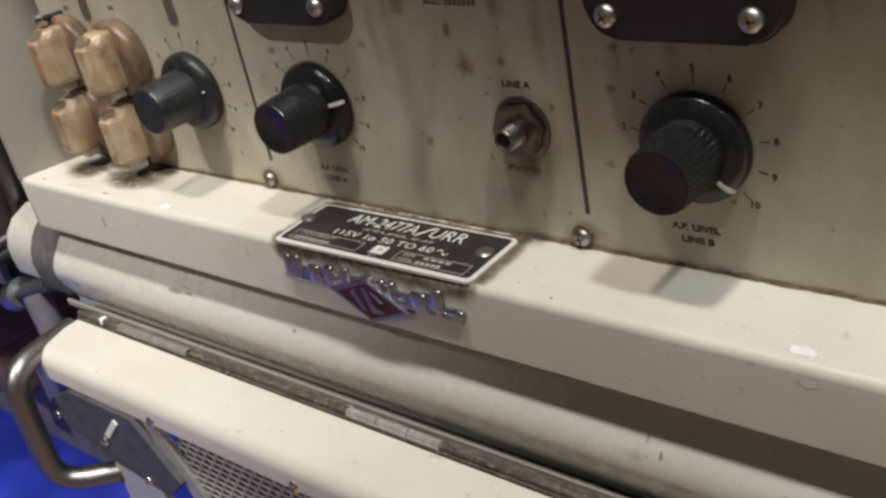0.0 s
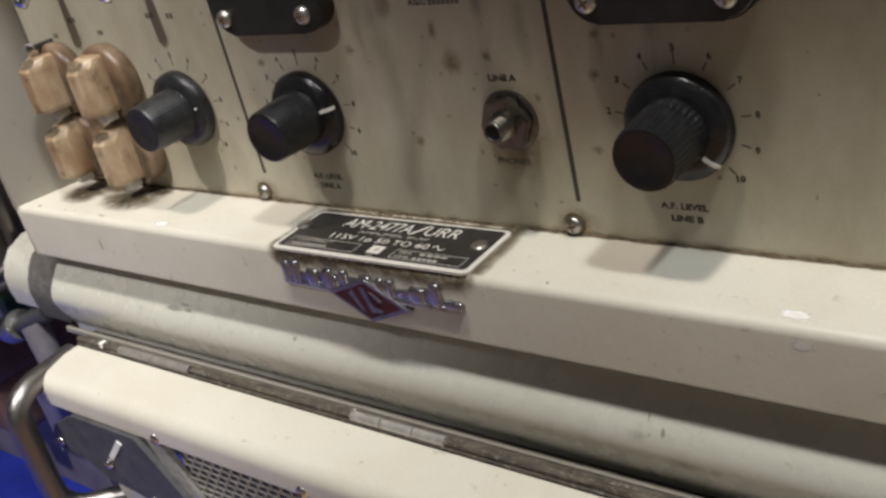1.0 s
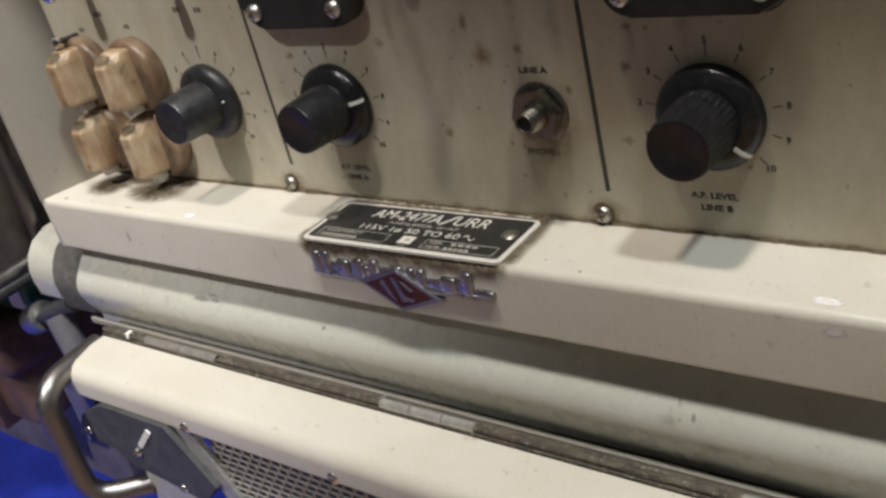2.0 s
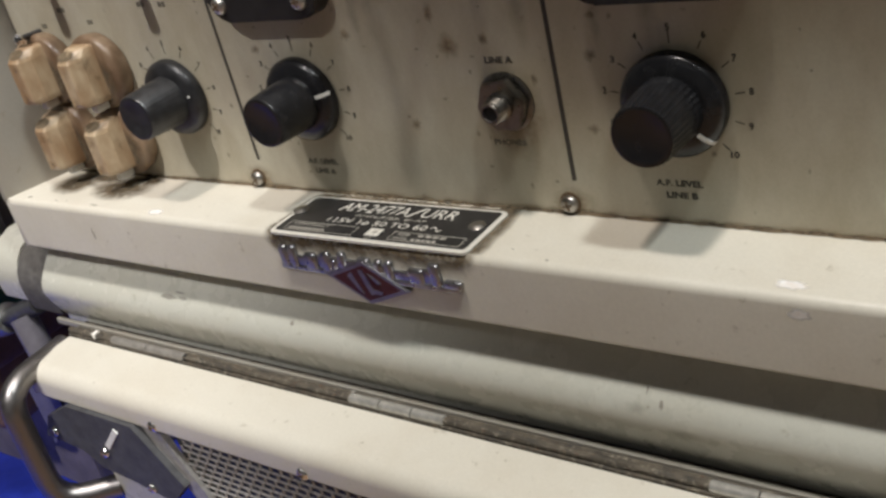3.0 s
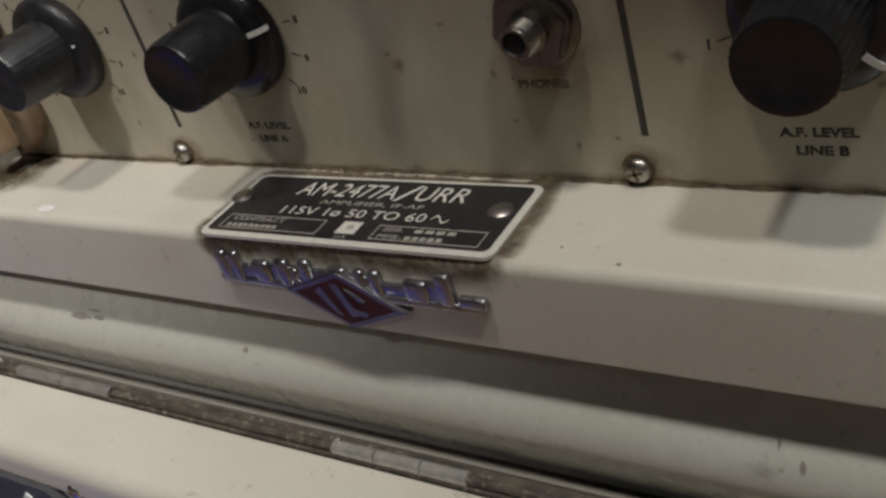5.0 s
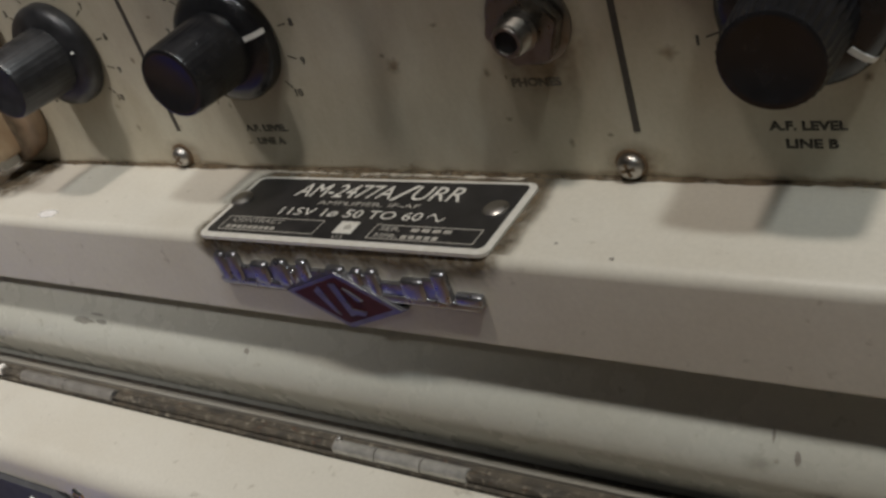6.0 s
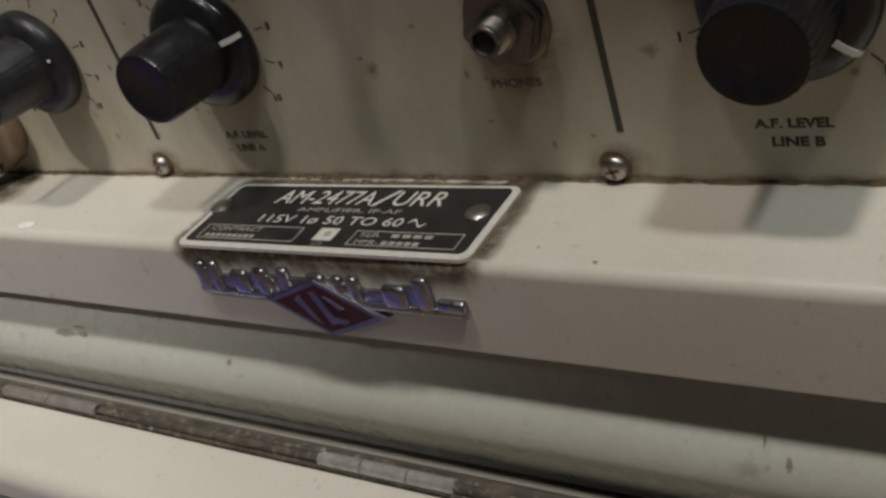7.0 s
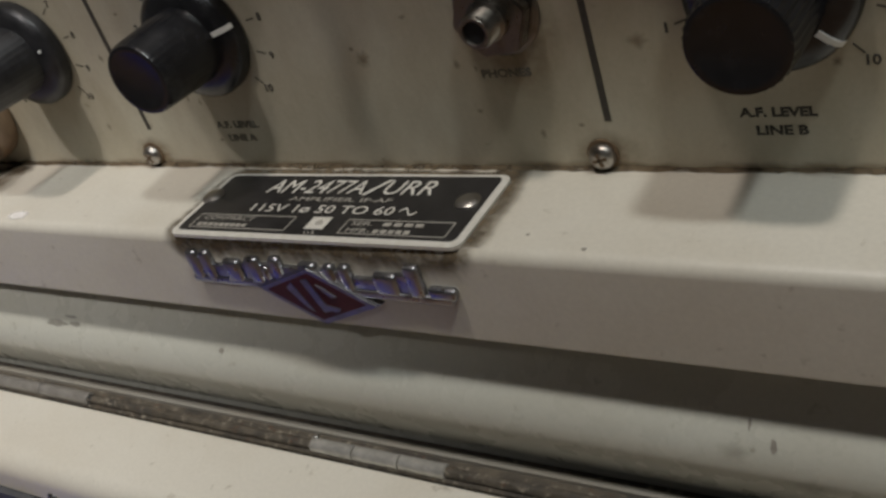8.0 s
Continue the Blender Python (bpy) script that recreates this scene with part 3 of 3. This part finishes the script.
# ---- the nameplate ----
def nameplate():
    def fix(name, bm, *more, **kw):
        """The plate sits slightly askew on the rail."""
        for v in bm.verts:
            v.co.y += (v.co.x - 115) * 0.015 - 0.5
        return part(name, bm, *more, **kw)
    x0, x1, y0, y1, top = 33.0, 115.4, -30.0, -3.4, LEDGE + 0.7
    plate = fix("nameplate", slab(round_rect(x0, x1, y0, y1, 2.6), "z", LEDGE - 0.2, top), satin, amplifier, "black and aluminium etched nameplate")
    fix("black_field", slab(round_rect(x0 + 1.3, x1 - 1.9, y0 + 1.9, y1 - 0.9, 1.6), "z", top - 0.3, top + 0.05), black_enamel, plate, smooth=False)
    lv = top + 0.04

    def words(text, l, r, lo, hi, shear=0.0, coat=worn_satin):
        fix("plate_lettering", lettering(text, l, r, lo, hi, "z", lv, 0.06, shear), coat, plate, smooth=False)
    words("AM-2477A", 50.4, 79.6, -11.8, -6.2, 0.12, satin)
    words("/", 79.8, 85.4, -12.2, -5.8, 0.12, satin)
    words("URR", 85.2, 98.8, -11.8, -6.2, 0.12, satin)
    words("AMPLIFIER, IF-AF", 60.2, 89.8, -15.2, -13.4)
    words("115V 1\u00f8 50 TO 60", 51.4, 92.8, -19.8, -16.6, 0.0, satin)
    crest = [(94.2 + 4.6 * k / 14, -18.2 + 1.15 * math.sin(2 * math.pi * k / 14)) for k in range(15)]
    fix("plate_wave", slab([(x, y + 0.3) for x, y in crest] + [(x, y - 0.3) for x, y in reversed(crest)], "z", lv - 0.1, lv + 0.06), satin, plate, smooth=False)
    words("CONTRACT", 39.6, 55.6, -23.6, -22.0)
    words("U.S.", 73.6, 77.0, -27.6, -26.5)
    words("SER.", 84.6, 90.2, -23.8, -22.3)
    words("MFR-", 84.6, 91.0, -26.4, -24.9)

    def bars(l, r, lo, hi, n):
        step = (r - l) / n
        for k in range(n):
            fix("plate_bar", slab([(l + step * k, lo), (l + step * (k + 0.72), lo), (l + step * (k + 0.72), hi), (l + step * k, hi)], "z", lv - 0.1, lv + 0.06), worn_satin, plate, smooth=False)
    bars(39.4, 55.4, -26.1, -24.9, 9)
    bars(93.0, 104.2, -23.7, -22.5, 4)
    bars(91.8, 101.8, -26.4, -25.1, 5)

    def frame_box(l, r, lo, hi, w=0.28):
        for a, b, c, d in ((l, r, hi - w, hi), (l, r, lo, lo + w), (l, l + w, lo + w, hi - w), (r - w, r, lo + w, hi - w)):
            fix("plate_rule", slab([(a, c), (b, c), (b, d), (a, d)], "z", lv - 0.1, lv + 0.06), worn_satin, plate, smooth=False)
    frame_box(37.4, 67.6, -26.9, -21.3)
    frame_box(82.8, 110.6, -27.0, -21.6)
    fix("plate_square", slab([(72.6, -25.8), (78.0, -25.8), (78.0, -21.2), (72.6, -21.2)], "z", lv - 0.1, lv + 0.06), satin, plate, smooth=False)
    fix("square_mark", slab(blob(75.6, -23.4, 2.4, 1.8, 4, 12, 0.35), "z", lv, lv + 0.1), worn_satin, plate, smooth=False)
    for x, y in ((34.9, -13.9), (109.4, -13.9)):
        bm = lathe(0, 0, [(0, 3.0), (0.4, 2.9), (0.8, 2.3), (1.05, 1.4), (1.15, 0.4)], 24)
        for v in bm.verts:
            v.co = Vector((x + v.co.x, y + v.co.z, top + v.co.y))
        fix("rivet", bm, screw_steel, plate)
    return plate


nameplate()


def residue(coat, spread, height):
    """Brown dirt that has gathered round the plate's edge."""
    bm = bmesh.new()
    rng = random.Random(11)
    base = round_rect(31.9, 116.6, -31.0, -2.5, 3.0, 6)
    ring = []
    for (ax, ay), (bx, by) in zip(base, base[1:] + base[:1]):
        n = max(1, int(math.hypot(bx - ax, by - ay) / 0.9))
        for k in range(n):
            ring.append((ax + (bx - ax) * k / n, ay + (by - ay) * k / n))
    out = []
    for x, y in ring:
        dx, dy = x - 73, (y + 17) * 3.0
        l = math.hypot(dx, dy)
        g = rng.uniform(-0.35, 0.35) + noise.noise(Vector((x * 0.2, y * 0.2, 2))) * 1.0 + spread
        if x > 110:
            g += 1.7
        out.append((x + dx / l * g, max(y + dy / l * g - 0.7, RAIL_FRONT + 1.4)))
    soft_patch(out, "z", LEDGE + height, 0.09, bm)
    return part("plate_grime", bm, coat, amplifier, "brown grime round the nameplate", smooth=False)


residue(grime, 2.2, 0.10)


def edge_grime():
    """A band of dirt that runs over the rail's rounded edge between plate and badge."""
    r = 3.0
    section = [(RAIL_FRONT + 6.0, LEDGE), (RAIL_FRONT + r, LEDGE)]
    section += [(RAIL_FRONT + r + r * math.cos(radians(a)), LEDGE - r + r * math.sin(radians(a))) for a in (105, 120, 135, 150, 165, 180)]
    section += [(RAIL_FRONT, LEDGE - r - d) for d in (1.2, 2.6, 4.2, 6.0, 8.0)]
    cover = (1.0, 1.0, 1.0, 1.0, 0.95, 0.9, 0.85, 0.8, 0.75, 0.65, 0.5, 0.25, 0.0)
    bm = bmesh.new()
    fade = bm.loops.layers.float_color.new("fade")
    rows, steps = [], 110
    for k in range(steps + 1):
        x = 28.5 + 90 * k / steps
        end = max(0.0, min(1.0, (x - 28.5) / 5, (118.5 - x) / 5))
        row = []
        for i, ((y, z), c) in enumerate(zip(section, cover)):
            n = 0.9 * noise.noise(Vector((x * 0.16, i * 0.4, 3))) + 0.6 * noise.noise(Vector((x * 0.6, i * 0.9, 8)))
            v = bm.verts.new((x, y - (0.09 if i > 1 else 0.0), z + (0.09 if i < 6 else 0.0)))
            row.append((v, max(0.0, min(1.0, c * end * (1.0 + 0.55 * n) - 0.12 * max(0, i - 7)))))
        rows.append(row)
    for ra, rb in zip(rows, rows[1:]):
        for i in range(len(section) - 1):
            corners = (ra[i], ra[i + 1], rb[i + 1], rb[i])
            face = bm.faces.new([v for v, _ in corners])
            for loop in face.loops:
                q = next(c for v, c in corners if v is loop.vert)
                loop[fade] = (q, q, q, 1)
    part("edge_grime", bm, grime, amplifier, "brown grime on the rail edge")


edge_grime()
residue(faint_grime, 3.2, 0.06)


# ---- the chrome badge ----
def badge():
    f = RAIL_FRONT
    bm = box(35.2, 111.0, f - 1.7, f + 0.3, -12.0, -9.9, 0.5)
    b = part("chrome_badge", bm, badge_chrome, amplifier, "old chrome badge with a dark red diamond")
    stubs = ((35.6, 39.0, -2.6), (39.8, 43.2, -2.4), (46.6, 52.0, -4.6), (54.0, 58.4, -3.4), (58.6, 60.8, -5.6), (61.6, 65.2, -2.8), (70.0, 75.4, -3.8), (77.0, 80.4, -3.8), (81.2, 84.6, -3.6), (90.0, 96.6, -5.2), (98.6, 103.0, -2.4), (103.2, 110.6, -7.8))
    for l, r, top in stubs:
        l, r = l + 0.6 + (l - 35) * 0.022, r + 0.4 + (r - 35) * 0.016
        part("badge_stub", box(l, r, f - 1.9, f + 0.4, -10.8, top, 0.9, 3), badge_chrome, b)
    for l, r, top in ((35.3, 43.5, -4.3), (43.3, 52.8, -6.3), (53.2, 65.8, -5.2), (66.2, 76.2, -5.4), (76.5, 85.3, -5.4), (85.8, 97.3, -6.9), (97.6, 104.4, -5.0)):
        part("badge_stub", box(l, r, f - 1.3, f + 0.2, -10.6, top, 0.4, 2), badge_chrome, b)
    cx, cz, w, h = 73.8, -12.5, 17.7, 8.5
    lean = radians(4)

    def turned(x, z):
        return (cx + x * math.cos(lean) + z * math.sin(lean), cz - x * math.sin(lean) + z * math.cos(lean))
    bm = slab([turned(-w, 0), turned(0, h), turned(w, 0), turned(0, -h)], "y", f + 0.1, f - 2.3)
    bmesh.ops.bevel(bm, geom=[e for e in bm.edges if all(v.co.y < f - 2 for v in e.verts)], offset=0.5, segments=2, affect="EDGES")
    part("diamond", bm, dull_chrome, b)
    q = 0.80
    part("enamel", slab([turned(-w * q, 0), turned(0, h * q), turned(w * q, 0), turned(0, -h * q)], "y", f - 1.9, f - 2.36), red_enamel, b, "dark red enamel", smooth=False)
    strokes = (((-7.6, 1.6), (-5.8, 3.4), (-1.4, -4.6), (-3.2, -3.8)), ((-2.6, 4.6), (-0.6, 5.2), (3.4, -3.4), (1.4, -4.2)), ((1.6, -3.2), (5.6, -3.4), (6.6, -2.2), (2.6, -1.8)), ((1.4, 4.0), (3.2, 3.4), (6.4, 1.2), (5.0, 0.8)))
    for k, corners in enumerate(strokes):
        part("badge_bar", slab([turned(x, z) for x, z in corners], "y", f - 2.1, f - 2.55 - 0.06 * k), dull_chrome, b, smooth=False)
    return b


badge()

# ---- the receiver below, with its hinged door ----
receiver = thing("receiver", (110, 120, -230), "cream-painted receiver with rounded bezel and hinged door", "radio receiver")


BULGE = [(-21.5, -30.4), (-25.2, -34.4), (-27.9, -37.6), (-29.9, -40.2), (-31.2, -42.4), (-32.0, -44.6), (-32.4, -47.0), (-31.8, -49.6), (-30.4, -53.6), (-28.6, -58.0), (-27.0, -61.4)]


def bezel_depth(z):
    for (ya, za), (yb, zb) in zip(BULGE, BULGE[1:]):
        if za >= z >= zb:
            return ya + (yb - ya) * (za - z) / (za - zb), math.degrees(math.atan2(yb - ya, za - zb))
    return BULGE[6][0], 0.0


def bezel():
    return part("bezel", sweep_x([(20, -27.0), (-10, -27.2), (-19, -28.2)] + BULGE + [(-26, -62.6), (-26, -66.2), (20, -66.2)], -134, 370), greenish, receiver, "grey-green rounded bezel")


bezel()
part("bezel_lip", sweep_x([(-28.7, -65.6), (-28.7, -63.2), (-29.0, -62.9), (-30.2, -62.9), (-30.6, -63.3), (-30.6, -65.6)], -137, 370), side_paint, receiver)
part("gasket", sweep_x([(18, -27.4), (-10, -27.8), (-18, -30.4), (-24, -35.6), (-28.2, -41.2), (-29.8, -47), (-29.6, -54), (-28, -62), (18, -62)], -158, -134.2), rubber, receiver, "dark rubber end strip")
part("end_cap", sweep_x([(20, -27.2), (-12, -28), (-21, -31.6), (-26, -37), (-28.6, -43.6), (-29, -50), (-28, -58), (-20, -64), (20, -64)], -180, -158.2), greenish, receiver)
part("body", box(-150, 372, 20, 330, -232, -26, 3), greenish, receiver)


def lathe_x(x0, x1, y, z, radius):
    return tube([(x0, y, z), (x1, y, z)], radius, 16)


def hinge():
    leaf = part("hinge", box(-120, 370, -37.2, -26.2, -66.2, -64.4, 0.2, 1), hinge_dirt, receiver, "rusty piano hinge with bright knuckles")
    z, y, r = -63.5, -35.0, 2.05
    for x0, x1, mat in ((-88, -64.4, dull_pin), (-64.0, -40, dull_pin), (51.0, 64.6, bright_pin), (65.0, 79.0, bright_pin), (79.4, 93.0, bright_pin), (186, 200, bright_pin), (200.4, 214, bright_pin), (214.4, 228, bright_pin)):
        bm = tube([(x0, y, z), (x0 + 0.25, y, z), (x1 - 0.25, y, z), (x1, y, z)], r, 20)
        for v in bm.verts:
            if abs(v.co.x - x0) < 0.01 or abs(v.co.x - x1) < 0.01:
                v.co.y, v.co.z = y + (v.co.y - y) * 0.86, z + (v.co.z - z) * 0.86
        part("knuckle", bm, mat, leaf)
    part("knuckle_bore", lathe_x(-39.9, -38.6, y, z, 1.45), matte_black, leaf, "dark open end of the hinge barrel")
    bm = bmesh.new()
    rings = []
    for k in range(491):
        x = -120 + k
        ring = []
        for i in range(12):
            a = 2 * math.pi * i / 12
            q = 1.38 + 0.26 * noise.noise(Vector((x * 0.22, 3 * math.cos(a), 3 * math.sin(a)))) + 0.12 * noise.noise(Vector((x * 0.9, 5 * math.cos(a), 7 + 5 * math.sin(a))))
            ring.append(bm.verts.new((x, y + q * math.cos(a), z + q * math.sin(a))))
        rings.append(ring)
    for a, b in zip(rings, rings[1:]):
        for i in range(12):
            j = (i + 1) % 12
            bm.faces.new((a[i], a[j], b[j], b[i]))
    part("hinge_pin", bm, hinge_dirt, leaf, "hinge barrel caked with dark dirt")
    part("hinge_tab", box(51.2, 52.8, -34.6, -33.2, -62.6, -60.8, 0.2, 1), steel, leaf)
    part("door_tab", box(-101.6, -99.6, -36.6, -33.4, -64.4, -61.4, 0.3, 1), chip_white, leaf)
    return leaf


hinge()


def door():
    prof = [(-37.6, -65.2), (-38.4, -64.4), (-57.0, -64.4)]
    r = 7.0
    for k in range(1, 8):
        a = radians(90 + 90 * k / 7)
        prof.append((-57.0 + r * math.cos(a), -64.4 - r + r * math.sin(a)))
    prof += [(-64.0, -77.5), (-60.5, -78.0), (-60.5, -74.5), (-37.6, -74.5)]
    d = part("door", sweep_x(prof, -117, 370), cream, receiver, "cream-painted hinged door with a vent grille")
    end = slab([(-117, -37.6)] + [(-117 - 6.5 * math.sin(radians(a)) * (0.8 + 0.2 * a / 90), -44 - (1 - math.cos(radians(a))) * 4) for a in (15, 35, 55, 75, 90)] + [(-123.0, -52), (-120.5, -58), (-117, -61.5)], "z", -74, -64.6)
    bmesh.ops.bevel(end, geom=[e for e in end.edges if all(v.co.z > -65 for v in e.verts)], offset=1.2, segments=3, affect="EDGES")
    part("door_end", end, cream, d)
    part("door_leaf", box(-30, 370, -59.6, -40, -230, -74.6, 0.8, 1), dark_steel, d)
    for x in (-34.9, 47.2, 130, 212):
        screw(x, -76.2, -62.6, 2.9, 2.4, d, silver, 20)
    bm = bmesh.new()
    w, h = 5.4, 3.4
    for row in range(19):
        for col in range(48):
            x = -26 + col * w + (w / 2 if row % 2 else 0)
            z = -81.5 - row * h
            outer = [bm.verts.new(p) for p in ((x, -61.2, z), (x + w, -61.2, z), (x + w, -61.2, z + h), (x, -61.2, z + h))]
            inner = [bm.verts.new(p) for p in ((x + w * 0.16, -60.6, z + h * 0.2), (x + w * 0.84, -60.6, z + h * 0.2), (x + w * 0.84, -60.6, z + h * 0.8), (x + w * 0.16, -60.6, z + h * 0.8))]
            for k in range(4):
                j = (k + 1) % 4
                bm.faces.new((outer[k], outer[j], inner[j], inner[k]))
    part("vent_grille", bm, grille_metal, d, "perforated metal grille", smooth=False, kind="stuff")
    part("grille_strip", slab([(-46, -76), (-36, -76), (-17, -112), (-17, -228), (-27, -228), (-27, -113)], "y", -60.2, -63.0), grille_metal, d)
    part("door_post", slab([(-90, -104), (-62, -108), (-56, -120), (-56, -228), (-90, -228)], "y", -57, -60.5), greenish, d)
    latch = part("latch", slab([(-121, -101), (-112, -88), (-92, -78), (-48, -78), (-27, -104), (-40, -116), (-64, -112), (-84, -110), (-96, -103)], "y", -60.6, -66.0), latch_black, d, "black latch plate with a white index")
    part("index_mark", slab([(-61.2, -82.4), (-58.8, -84.0), (-71.0, -95.6), (-73.2, -94.0)], "y", -65.8, -66.6), white_paint, latch, "white index mark")
    screw(-112, -97, -66, 2.3, 1.4, latch, silver, 10)
    screw(-75.6, -98.5, -66, 2.5, 2.4, latch, silver, 10)
    screw(-52, -112, -66, 2.3, 1.4, latch, silver, 10)
    part("pull_handle", tube(rounded([(-122, -40, -69), (-112, -78, -66), (-112, -79.5, -127), (-92, -58, -129)], 15, 9), 5.3, 20), pewter, d, "bent steel tube handle")
    part("side_frame", slab([(-136, -74), (-117, -74), (-112, -88), (-122, -101), (-136, -117)], "y", -52, -58), lilac_steel, d)
    bolt = part("side_bolt", tube([(-160, -24, -62), (-166, -24, -64.5), (-168, -24, -65.2), (-200, -24, -78)], 5.2, 20), dark_steel, receiver, "dark steel side bolt")
    part("rod", tube([(-174, -28, -70), (-158, -33, -112)], 6.6, 18), lilac_steel, bolt)
    part("bolt_head", tube([(-197, -24, -76.6), (-200, -24, -78), (-208, -24, -81), (-210, -24, -82)], 8.2, 20), steel, bolt)


door()


# ---- chips and scuffs in the paint ----
def chips():
    def on_ledge(x, y, w, h, seed, mat):
        bm = soft_patch(blob(x, y, w, h, seed, 20, 0.2), "z", LEDGE + 0.07, 0.4) if mat is chalk else slab(blob(x, y, w, h, seed), "z", LEDGE - 0.2, LEDGE + 0.07)
        part("paint_chip", bm, mat, amplifier, smooth=False)
    on_ledge(-33, -27.0, 9.0, 5.0, 1, chalk)
    on_ledge(209.6, -25.6, 9.0, 4.6, 2, chalk)
    on_ledge(141.4, -27.6, 1.2, 0.9, 3, chip_grey)
    on_ledge(128, -24, 0.8, 0.6, 4, chip_grey)
    on_ledge(-118, -27.0, 2.4, 1.4, 5, chip_grey)
    on_ledge(-98, -27.2, 1.2, 0.7, 15, chip_grey)
    on_ledge(-92, -26.6, 1.0, 0.6, 16, chip_grey)
    on_ledge(-72, -27.3, 4.2, 0.9, 17, faint_chip)

    def on_bezel(x, z, w, h, seed, mat):
        y, lean = bezel_depth(z)
        bm = soft_patch(blob(0, 0, w, h, seed, 16, 0.35), "y", -0.15, 0.7) if mat is old_stain else slab(blob(0, 0, w, h, seed, 16, 0.35), "y", 0.25, -0.12)
        turn = pose(x, y, z, lean)
        for v in bm.verts:
            v.co = turn @ v.co
        part("paint_chip", bm, mat, receiver, smooth=False)
    on_bezel(-44.5, -38.3, 9.5, 2.0, 6, faint_chip)
    on_bezel(-36.0, -38.0, 5.0, 1.6, 16, faint_chip)
    on_bezel(-38.0, -36.4, 6.0, 0.7, 18, faint_chip)
    on_bezel(25.8, -39.1, 1.9, 1.7, 7, chip_grey)
    on_bezel(172, -41.2, 1.5, 2.8, 8, chip_grey)
    on_bezel(164.4, -43.2, 8.5, 4.8, 9, old_stain)
    on_bezel(167.3, -38.2, 0.6, 2.6, 10, chip_grey)
    on_bezel(178, -49.5, 14.0, 5.0, 19, old_stain)
    part("paint_chip", slab(blob(-75, -11.0, 1.2, 5.0, 12, 14, 0.35), "y", RAIL_FRONT + 0.2, RAIL_FRONT - 0.06), chip_grey, amplifier, smooth=False)
    part("paint_chip", soft_patch(blob(213, -3.4, 6.0, 4.2, 13, 20, 0.25), "y", RAIL_FRONT - 0.06, 0.5), chalk, amplifier, smooth=False)


chips()

# ---- what stands round it ----
table = thing("table", (100, 0, -250), "wooden table under a blue tarpaulin", "table")
part("tabletop", box(-900, 1000, -700, 500, -268, -238, 3), wood, table)
for lx in (-860, 960):
    for ly in (-660, 460):
        part("leg", box(lx - 30, lx + 30, ly - 30, ly + 30, -1000, -268, 3), wood, table)


def tarpaulin():
    bm = bmesh.new()
    nx, ny = 64, 72
    grid = [[None] * (ny + 1) for _ in range(nx + 1)]
    for i in range(nx + 1):
        for j in range(ny + 1):
            x, y = -898 + 828 * i / nx, -345 + 840 * j / ny
            h = 2.0 + 5.0 * abs(noise.noise(Vector((x * 0.008, y * 0.011, 0)))) + 2.0 * noise.noise(Vector((x * 0.03, y * 0.02, 3)))
            grid[i][j] = bm.verts.new((x, y, -237 + max(h, 0.3)))
    for i in range(nx):
        for j in range(ny):
            bm.faces.new((grid[i][j], grid[i + 1][j], grid[i + 1][j + 1], grid[i][j + 1]))
    ob = part("tarpaulin", bm, blue_cloth, None)
    return tagged(ob, "bright blue creased tarpaulin spread on the table", "tarpaulin")


tarpaulin()


def stacked_boxes():
    base = thing("metal_box", (-340, 60, -237), "dull purple-grey metal box standing on the tarpaulin", "box")
    part("shell", box(-440, -238, 0, 240, -236, -160, 4), box_grey, base)
    part("lid", box(-444, -234, -4, 244, -168, -159.6, 3), box_grey, base)
    case = thing("leather_case", (-340, 60, -160), "worn brown leather case lying on a metal box", "case")
    part("body", box(-425, -240, -36, 180, -159, -88, 9, 4), brown_leather, case)
    part("flap", box(-430, -236, -40, 60, -120, -85, 7, 3), brown_leather, case)
    part("strap", box(-290, -270, -43, 184, -160, -83.5, 1.5), brown_leather, case)
    board = thing("green_box", (-330, 60, -85), "small green enamelled box", "box")
    part("shell", box(-410, -216, -20, 170, -84, -59, 3), green_paint, board)
    part("label", box(-236, -222, -21, -19.6, -80, -66, 0.3, 1), chip_white, board)
    unit = thing("equipment_case", (-330, 120, -58), "dark brown-grey equipment case with a worn metal side handle", "equipment case")
    part("shell", box(-520, -202, -70, 300, -58, 240, 6, 3), case_brown, unit)
    part("front_plate", box(-514, -208, -73, -69.5, -52, 234, 1), brown_leather, unit)
    part("corner_trim", box(-206, -200.5, -72, 296, -59.5, -54, 1.5), dark_steel, unit)
    part("handle", tube(rounded([(-204, -10, 34), (-189, -10, 32), (-189, -13, -44), (-189, -58, -44), (-189, -58, 32), (-204, -58, 34)], 12, 8), 3.4, 16), pewter, unit, "worn metal carrying handle")


stacked_boxes()
